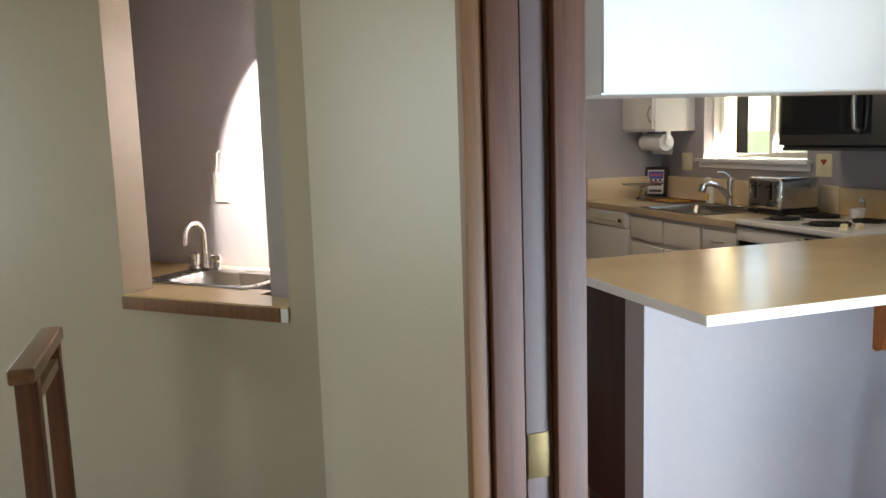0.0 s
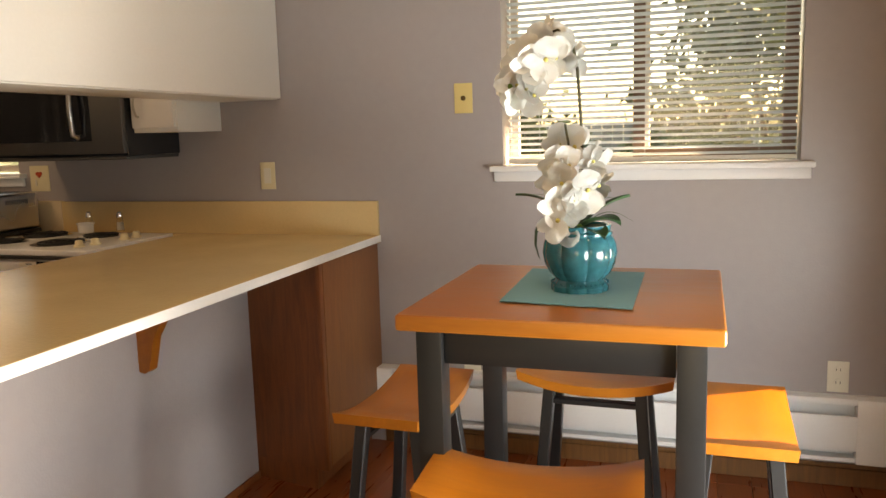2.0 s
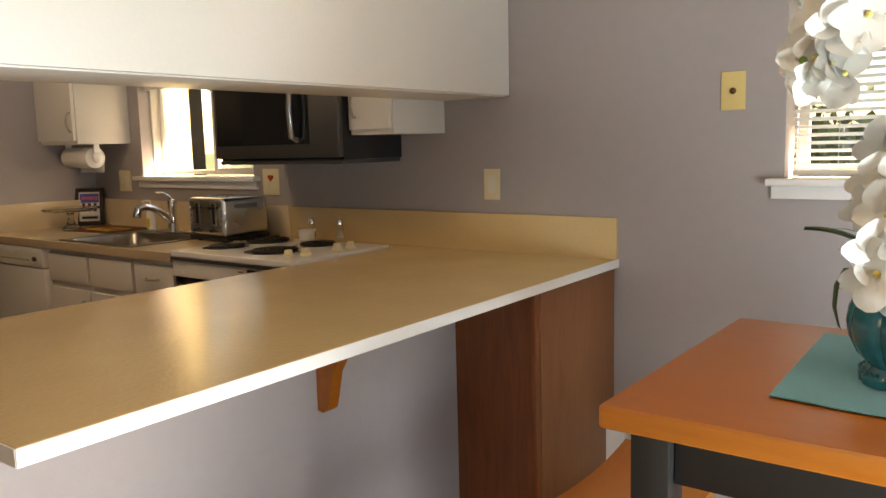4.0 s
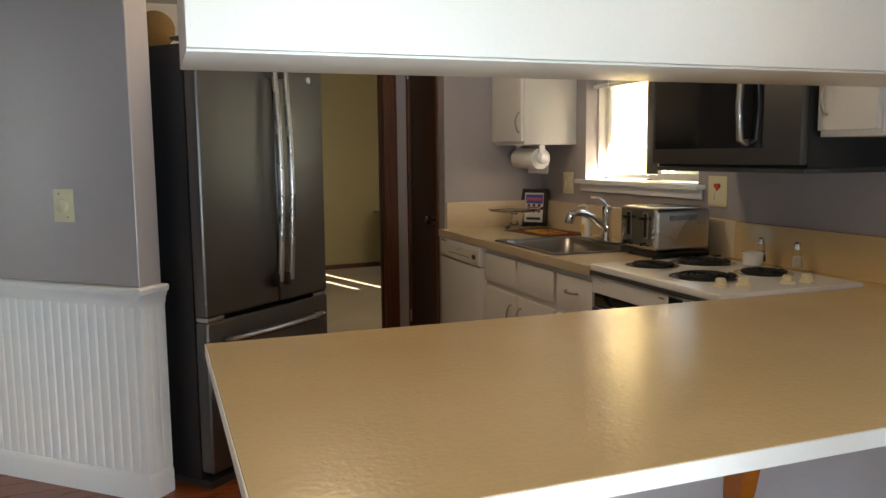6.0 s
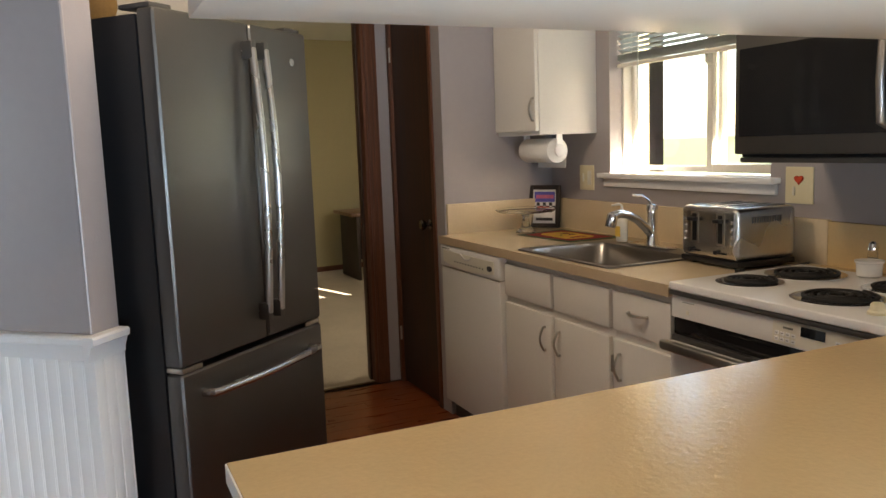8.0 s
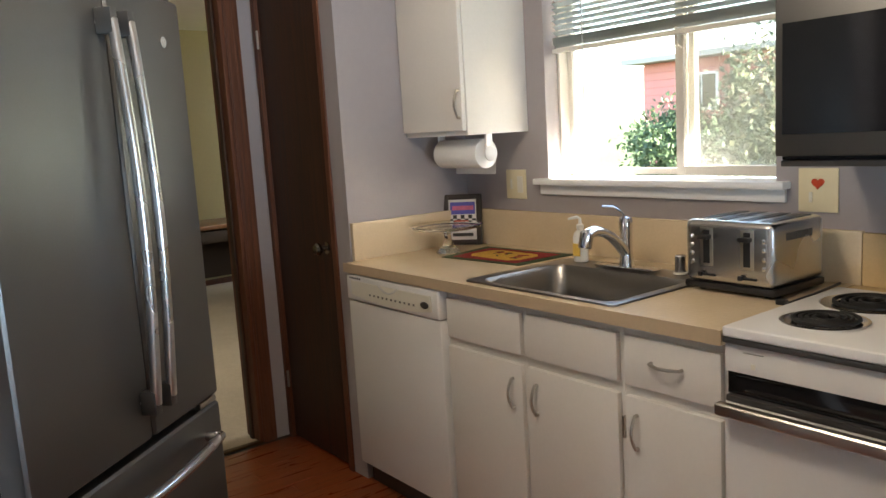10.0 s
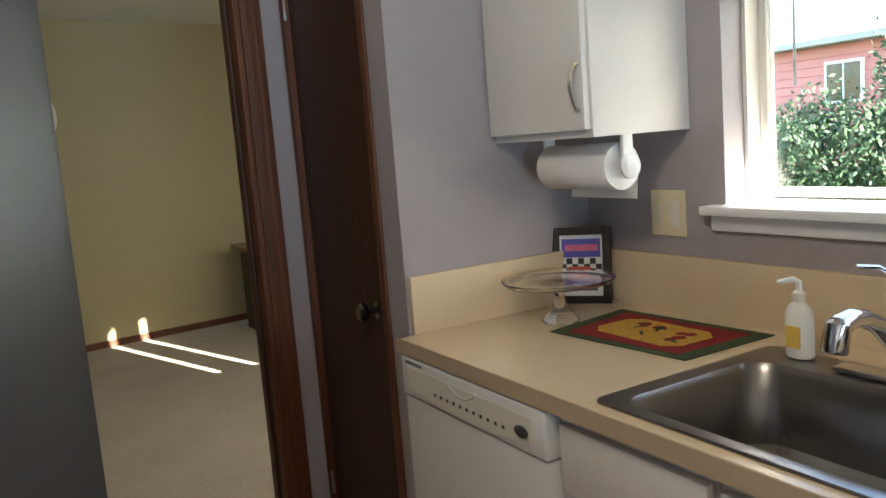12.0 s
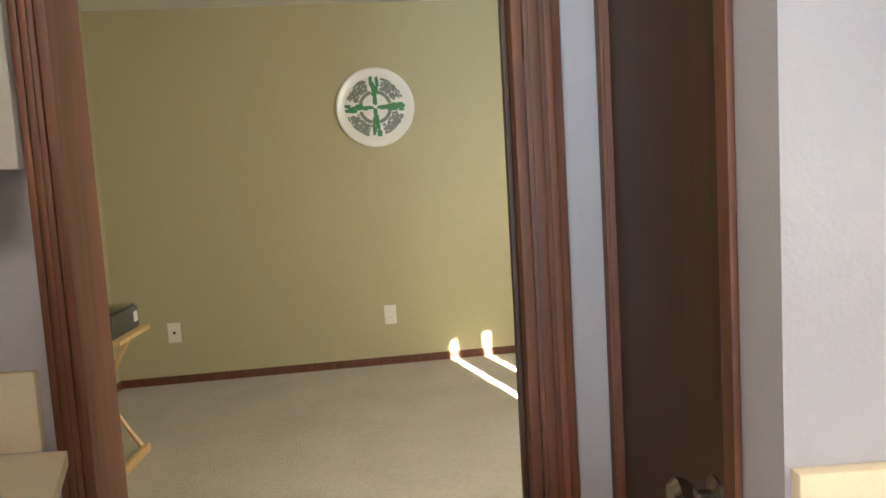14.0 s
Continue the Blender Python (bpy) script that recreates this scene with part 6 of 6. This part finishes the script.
# paper towel under the wall cabinet
pt_ = thing("paper_towel_holder", (4.11, 0, 1.300), "white paper towel roll on a holder under the cabinet", "paper towel")
part("roll", lathe([(0.018, 0), (0.056, 0), (0.057, 0.002), (0.057, 0.258), (0.056, 0.260), (0.018, 0.260)], 36, pose(0, 5.905, 0, -90, 0, 0)), M["paper"], pt_)
part("sheet", bbox(-0.0575, 5.91, -0.088, -0.056, 6.155, 0.0, 0.0005, 1, pose(0.112, 0, 0, 0, 5, 0)), M["paper"], pt_, "hanging paper sheet")
for yy in (5.888, 6.178):
    part("arm", bbox(-0.016, yy - 0.006, -0.01, 0.016, yy + 0.006, 0.080, 0.004), M["trim"], pt_)
    part("hub", lathe([(0.030, 0), (0.030, 0.007), (0.020, 0.014), (0.004, 0.015)], 24, pose(0, yy - 0.006 if yy < 6 else yy + 0.006, 0, 90 if yy < 6 else -90, 0, 0)), M["trim"], pt_)

# bowl and shakers at the back of the stove
bw = thing("ramekin", (4.155, 4.325, 0.9232), "small white ribbed ramekin on the stove", "bowl")
part("bowl", lathe([(0.030, 0), (0.034, 0.002), (0.036, 0.038), (0.040, 0.040), (0.040, 0.046), (0.034, 0.045), (0.030, 0.012), (0.004, 0.010)], 36, lobes=18, depth=0.02), M["ceramic"], bw)
for k, (sx, sy) in enumerate(((4.235, 4.375), (4.24, 4.205))):
    sk_ = thing("shaker", (sx, sy, 0.9232), "glass salt shaker with a chrome cap" if k else "glass pepper shaker with a chrome cap", "shaker", "salt and pepper shakers")
    part("glass", lathe([(0.017, 0), (0.018, 0.003), (0.014, 0.05), (0.013, 0.062)], 16), M["glass"], sk_)
    part("fill", lathe([(0.012, 0.004), (0.011, 0.040), (0.004, 0.041)], 12), M["print_white"] if k else M["stem"], sk_)
    part("cap", lathe([(0.0145, 0.0625), (0.015, 0.070), (0.012, 0.084), (0.005, 0.090)], 16), M["chrome"], sk_)
ss = thing("stove_splash_ledge", (0, 0, 0), "cream laminate strip behind the stove", "ledge")
part("ledge", bbox(WX - 0.119, SY_0, 0.02, WX - 0.0225, SY_1, CT, 0.001), M["lam"], ss)

# ---- wet bar behind the pass-through ----
bmx = Matrix(((AD.x, AN.x, 0, ANG0.x), (AD.y, AN.y, 0, ANG0.y), (0, 0, 1, 0), (0, 0, 0, 1)))
bc = thing("bar_counter", bmx, "cream bar counter with a stained wooden front edge", "countertop")
part("top", box(box(box(bbox(0.096, -0.004, 0.872, 0.738, 0.121, 0.910), 0.30, 0.121, 0.872, 1.255, 0.20, 0.910), 0.30, 0.47, 0.872, 1.255, 0.575, 0.910), 0.86, 0.20, 0.872, 1.255, 0.47, 0.910), M["lam"], bc)
part("edge_strip", bbox(0.119, -0.016, 0.866, 0.738, -0.0045, 0.907, 0.003), M["casing_light"], bc, "stained wooden edge")
part("corner_block", bbox(0.094, -0.010, 0.866, 0.118, -0.0045, 0.905, 0.001), M["trim"], bc)
bs = thing("bar_sink", bmx, "small steel bar sink", "sink")
bm = bmesh.new()
rings = [ring(0.39, 0.185, 0.875, 0.485, 0.911, 0.03), ring(0.392, 0.187, 0.873, 0.483, 0.916, 0.03), ring(0.42, 0.21, 0.78, 0.42, 0.915, 0.04), ring(0.43, 0.22, 0.77, 0.41, 0.90, 0.045), ring(0.44, 0.23, 0.76, 0.40, 0.80, 0.05)]
for p, q in zip(rings, rings[1:]):
    for i in range(len(p)):
        j = (i + 1) % len(p)
        bm.faces.new((p[i], p[j], q[j], q[i]))
bm.faces.new(rings[-1])
bmesh.ops.recalc_face_normals(bm, faces=bm.faces)
part("bowl", bm, M["steel"], bs)
bf = thing("bar_faucet", bmx @ pose(0.80, 0.445, 0.916), "chrome two-handle gooseneck bar faucet", "faucet")
part("base_plate", bbox(-0.075, -0.02, 0, 0.075, 0.02, 0.010, 0.005), M["chrome"], bf)
part("spout", tube([(0, 0, 0.01), (0, 0, 0.13)] + [(0, -0.05 + 0.05 * math.cos(a), 0.13 + 0.05 * math.sin(a)) for a in [math.pi * k / 9 for k in range(1, 9)]] + [(0, -0.10, 0.105)], 0.010, 12), M["chrome"], bf)
for sx in (-1, 1):
    part("handle", lathe([(0.014, 0.01), (0.018, 0.016), (0.016, 0.03), (0.021, 0.034), (0.021, 0.058), (0.015, 0.062)], 12, pose(sx * 0.055, 0, 0)), M["chrome"], bf)
hk = thing("wall_plate", bmx @ pose(0.815, 0.58, 1.215), "ivory switch plate with a hook above the bar", "switch")
part("cover", bbox(-0.036, -0.006, -0.057, 0.036, -0.0005, 0.057, 0.002), M["ivory"], hk)
part("hook", tube([(0.0, -0.001, 0.14), (0, -0.018, 0.13), (0.0, -0.02, 0.09), (0.01, -0.018, 0.06), (0.012, -0.012, 0.03)], 0.004, 8), M["ivory"], hk)
# guard rail in the living room
gr = thing("guard_rail", (0, 0, 0), "stained oak guard rail on square posts", "railing")
part("rail", bbox(0.612, 3.12, 0.868, 0.668, 3.56, 0.905, 0.008, 3), M["rail_wood"], gr)
part("post", bbox(0.616, 3.16, 0.0, 0.664, 3.208, 0.867, 0.004), M["casing"], gr)
part("post", bbox(0.618, 3.50, 0.0, 0.662, 3.544, 0.867, 0.004), M["casing"], gr)
part("sub_rail", bbox(0.622, 3.209, 0.80, 0.658, 3.499, 0.83, 0.003), M["rail_wood"], gr)

# ---- back room ----
pl = thing("wall_plaque", pose(3.11, far_y(3.11) - 0.001, 1.800, 0, 0, FAR), "round cream wall plate with green knotwork pattern", "plaque")
R = 0.268
rim = part("plate", lathe([(R, 0.0), (R, 0.030), (R - 0.01, 0.036), (R * 0.80, 0.032), (R * 0.78, 0.028), (0.01, 0.028)], 64, pose(0, 0, 0, 90, 0, 0)), M["ceramic"], pl)
def on_plate(bm, material, name, z):
    return part(name, bm, material, rim, at=pose(0, -z, 0, 90, 0, 0))
rk = random.Random(9)
def annulus(bm, r0, r1, a0, a1, z0=0.0, z1=0.0012, n=10):
    lo, hi = [], []
    for k in range(n + 1):
        a = a0 + (a1 - a0) * k / n
        lo.append((r0 * math.cos(a), r0 * math.sin(a)))
        hi.append((r1 * math.cos(a), r1 * math.sin(a)))
    poly = lo + hi[::-1]
    join(bm, prism(poly, z0, z1))
for q in range(4):
    a0 = q * math.pi / 2 + 0.30
    b = bmesh.new()
    for k in range(120):
        a = a0 + (math.pi / 2 - 0.66) * rk.random()
        r = R * rk.uniform(0.44, 0.71)
        w = rk.uniform(0.10, 0.26)
        annulus(b, r, r + R * 0.045, a, a + w * 0.6, 0, 0.0012 + 0.00003 * k, 5)
    on_plate(b, M["print_grey"], "knot_corner", 0.0285)
    c_ = bmesh.new()
    annulus(c_, R * 0.34, R * 0.43, q * math.pi / 2 + 0.25, (q + 1) * math.pi / 2 - 0.25)
    on_plate(c_, M["print_grey"], "ring_arc", 0.0285)
    d_ = bmesh.new()
    ca, sa = math.cos(q * math.pi / 2), math.sin(q * math.pi / 2)
    for k in range(34):
        u = R * rk.uniform(0.10, 0.70)
        v = R * 0.16 * (u / R) * rk.uniform(-1, 1)
        s = R * rk.uniform(0.05, 0.10)
        join(d_, prism([(ca * (u + dx) - sa * (v + dy), sa * (u + dx) + ca * (v + dy)) for dx, dy in ((-s, -s * 0.4), (s, -s * 0.3), (s * 0.7, s * 0.5), (-s * 0.6, s * 0.5))], 0, 0.0014 + 0.00006 * k))
    on_plate(d_, M["print_green"], "cross_arm", 0.0285)

dk = thing("desk", (4.58, 10.36, 0), "small dark wooden desk in the back room corner", "desk")
part("top", bbox(-0.06, -0.03, 0.66, 0.83, 0.60, 0.695, 0.004), M["rail_wood"], dk)
part("side_panel", bbox(0.0, 0.0, 0.0, 0.03, 0.55, 0.659, 0.002), M["frame_wood"], dk)
part("side_panel", bbox(0.74, 0.0, 0.0, 0.77, 0.55, 0.659, 0.002), M["frame_wood"], dk)
part("back_panel", bbox(0.031, 0.50, 0.15, 0.739, 0.52, 0.659), M["frame_wood"], dk)
part("drawer", bbox(0.035, 0.01, 0.54, 0.735, 0.49, 0.64, 0.003), M["frame_wood"], dk)
tt = thing("folding_tray_table", (0, 0, 0), "pale pine folding tray table against the wall", "table")
part("top", bbox(1.42, 9.16, 0.640, 1.96, 9.58, 0.660, 0.004), M["pine"], tt)
for yy in (9.22, 9.52):
    part("leg", tube([(1.52, yy, 0.635), (1.90, yy, 0.01)], 0.013, 6), M["pine"], tt)
    part("leg", tube([(1.88, yy + 0.028, 0.635), (1.50, yy + 0.028, 0.01)], 0.013, 6), M["pine"], tt)
part("foot_rail", bbox(1.885, 9.215, 0.0, 1.910, 9.56, 0.05, 0.004), M["pine"], tt)
part("cross_rail", bbox(1.69, 9.235, 0.31, 1.71, 9.52, 0.335, 0.003), M["pine"], tt)
pn_ = thing("printer", (0, 0, 0.661), "black media box on the tray table", "printer")
part("case", bbox(1.54, 9.20, 0.0, 1.92, 9.54, 0.11, 0.010, 3), M["dark_grey"], pn_)
part("lid", bbox(1.55, 9.21, 0.111, 1.91, 9.53, 0.122, 0.004), M["black_gloss"], pn_)
part("label", bbox(1.9205, 9.47, 0.035, 1.922, 9.52, 0.085), M["print_white"], pn_)
part("paper_slot", bbox(1.52, 9.1985, 0.03, 1.82, 9.2, 0.05), M["print_black"], pn_)
ow = thing("round_wall_ornament", (2.20, 6.30, 1.95), "small round reddish wall ornament above the fridge", "ornament")

# ---- outdoors ----
def leaves(name, parent, n, centre, rad, size, material, seed, squash=1.0, hollow=0.55):
    """A crown of many small leaf quads in clumps with gaps."""
    r = np.random.default_rng(seed)
    clumps = r.normal(size=(60, 3))
    clumps /= np.linalg.norm(clumps, axis=1)[:, None]
    clumps *= r.uniform(hollow, 1.0, (60, 1)) * np.array(rad)
    pick = r.integers(0, 60, n)
    p = clumps[pick] + r.normal(scale=0.16, size=(n, 3)) * np.array(rad)
    a = r.normal(size=(n, 3)); a /= np.linalg.norm(a, axis=1)[:, None]
    b = np.cross(a, r.normal(size=(n, 3))); b /= np.linalg.norm(b, axis=1)[:, None]
    s = r.uniform(0.6, 1.3, (n, 1)) * size
    v = np.stack([p - a * s, p + b * s * 0.45, p + a * s, p - b * s * 0.45], 1).reshape(-1, 3) + np.array(centre)
    me = bpy.data.meshes.new(name)
    me.from_pydata(v.tolist(), [], np.arange(4 * n).reshape(-1, 4).tolist())
    me.materials.append(material)
    ob = new(name, me)
    ob.parent = parent
    return ob


def shrub(label, base, rad, n, size, seed, material, category="bush", name="bush"):
    t = thing(name, base, label, category)
    h = rad[2]
    part("trunk", tube([(0, 0, 0), (0.05, 0.03, h * 0.5), (-0.04, 0.05, h * 1.1)], [0.09, 0.06, 0.02], 8), M["bark"], t)
    for k in range(5):
        a = k * 1.3
        part("limb", tube([(0.02, 0.02, h * 0.35), (rad[0] * 0.35 * math.cos(a), rad[1] * 0.35 * math.sin(a), h * 0.8), (rad[0] * 0.65 * math.cos(a), rad[1] * 0.65 * math.sin(a), h * 1.25)], [0.04, 0.03, 0.012], 6), M["bark"], t)
    leaves("crown", t, n, (0, 0, h), rad, size, material, seed)
    return t


shrub("tall sunlit green bush beyond the kitchen window", (9.6, 7.2, -0.35), (0.9, 1.15, 1.25), 9000, 0.040, 11, M["foliage"])
shrub("sunlit bush beyond the kitchen window", (10.4, 5.8, -0.35), (1.0, 1.1, 1.2), 8000, 0.042, 14, M["foliage"])
shrub("dark clipped hedge below the red house", (12.6, 10.95, -0.35), (0.8, 1.3, 0.98), 16000, 0.045, 12, M["hedge"], "hedge", "hedge")
shrub("dark upright shrub beside the hedge", (13.4, 10.2, -0.35), (0.7, 0.7, 1.5), 3200, 0.055, 13, M["hedge"])
shrub("leafy green tree beyond the dining window", (9.0, 0.9, -0.35), (1.5, 1.3, 1.9), 7000, 0.085, 15, M["foliage"], "tree", "tree")
shrub("dark green shrub beyond the dining window", (7.6, 3.0, -0.35), (0.8, 0.8, 0.95), 4200, 0.06, 16, M["hedge"])
shrub("low green bush beyond the dining window", (8.2, 1.9, -0.35), (0.9, 0.9, 0.75), 3800, 0.06, 17, M["hedge"])

rh = thing("red_house", (16, 9.15, -0.58), "red clapboard neighbouring house with white windows", "house")
part("wall", bbox(0.05, 0, 0, 6, 5.3, 3.10), M["siding"], rh)
lap = mesh_of("clapboard", bbox(0, 0, 0, 0.03, 5.3, 0.145, 0.0, 1, pose(0, 0, 0, 0, 5, 0)), M["siding"])
for k in range(20):
    o = new("clapboard", lap)
    o.parent = rh
    o.matrix_basis = pose(0.01, 0, 0.02 + k * 0.152)
for y0_ in (3.50, 1.2):
    wn_ = part("window", bbox(-0.03, y0_, 2.08, 0.04, y0_ + 0.72, 2.82, 0.01), M["trim"], rh, "white window frame")
    part("pane", bbox(-0.04, y0_ + 0.05, 2.13, -0.031, y0_ + 0.34, 2.77), M["black_gloss"], wn_)
    part("pane", bbox(-0.04, y0_ + 0.38, 2.13, -0.031, y0_ + 0.67, 2.77), M["black_gloss"], wn_)
part("corner_board", bbox(-0.03, -0.06, 0, 0.04, 0.06, 3.1), M["siding"], rh)
part("roof", prism([(-0.35, -0.4), (6.4, -0.4), (6.4, 5.6), (-0.35, 5.6)], 3.11, 3.22), M["concrete"], rh)
fn = thing("fence", (12.2, -4, -0.35), "blue-grey board fence toned like shaded foliage", "fence")
fb = mesh_of("board", bbox(0, 0, 0.05, 0.022, 0.135, 1.75, 0.004, 1), M["fence_wood"])
for k in range(60):
    o = new("board", fb)
    o.parent = fn
    o.matrix_basis = pose(random.uniform(-0.004, 0.004), k * 0.142, random.uniform(-0.01, 0.01))
part("rail", bbox(0.024, 0, 0.4, 0.06, 8.52, 0.48), M["fence_wood"], fn)
part("rail", bbox(0.024, 0, 1.4, 0.06, 8.52, 1.48), M["fence_wood"], fn)

# round ornament
part("disc", lathe([(0.075, 0), (0.078, 0.006), (0.060, 0.010), (0.055, 0.008), (0.004, 0.008)], 32, pose(0, 0, 0, 90, 0, 0)), M["red"], ow)
part("rim", lathe([(0.080, -0.004), (0.092, -0.002), (0.092, 0.008), (0.080, 0.010)], 32, pose(0, 0, 0, 90, 0, 0)), M["brass"], ow)

# ---- floor planks ----
rp = random.Random(21)
pw = 0.122
lens_ = (1.2, 0.78, 0.95, 1.1)
plank_me = [mesh_of("plank", bbox(0.0008, 0.0006, -0.006, l - 0.0008, pw - 0.0006, 0.0, 0.0012, 1), M["plank"]) for l in lens_]
y = Y0 + 0.001
while y + pw < DY + 0.01:
    x = 1.385
    k = rp.randrange(4)
    while x < WX - 0.05:
        k = (k + rp.choice((1, 2, 3))) % 4
        fits = x + lens_[k] < WX
        o = new("plank", plank_me[k] if fits else mesh_of("plank_end", bbox(0.0008, 0.0006, -0.006, WX - x, pw - 0.0006, 0.0, 0.0012, 1), M["plank"]))
        o.parent = floor
        o.matrix_basis = pose(x, y, 0)
        x += lens_[k]
    y += pw
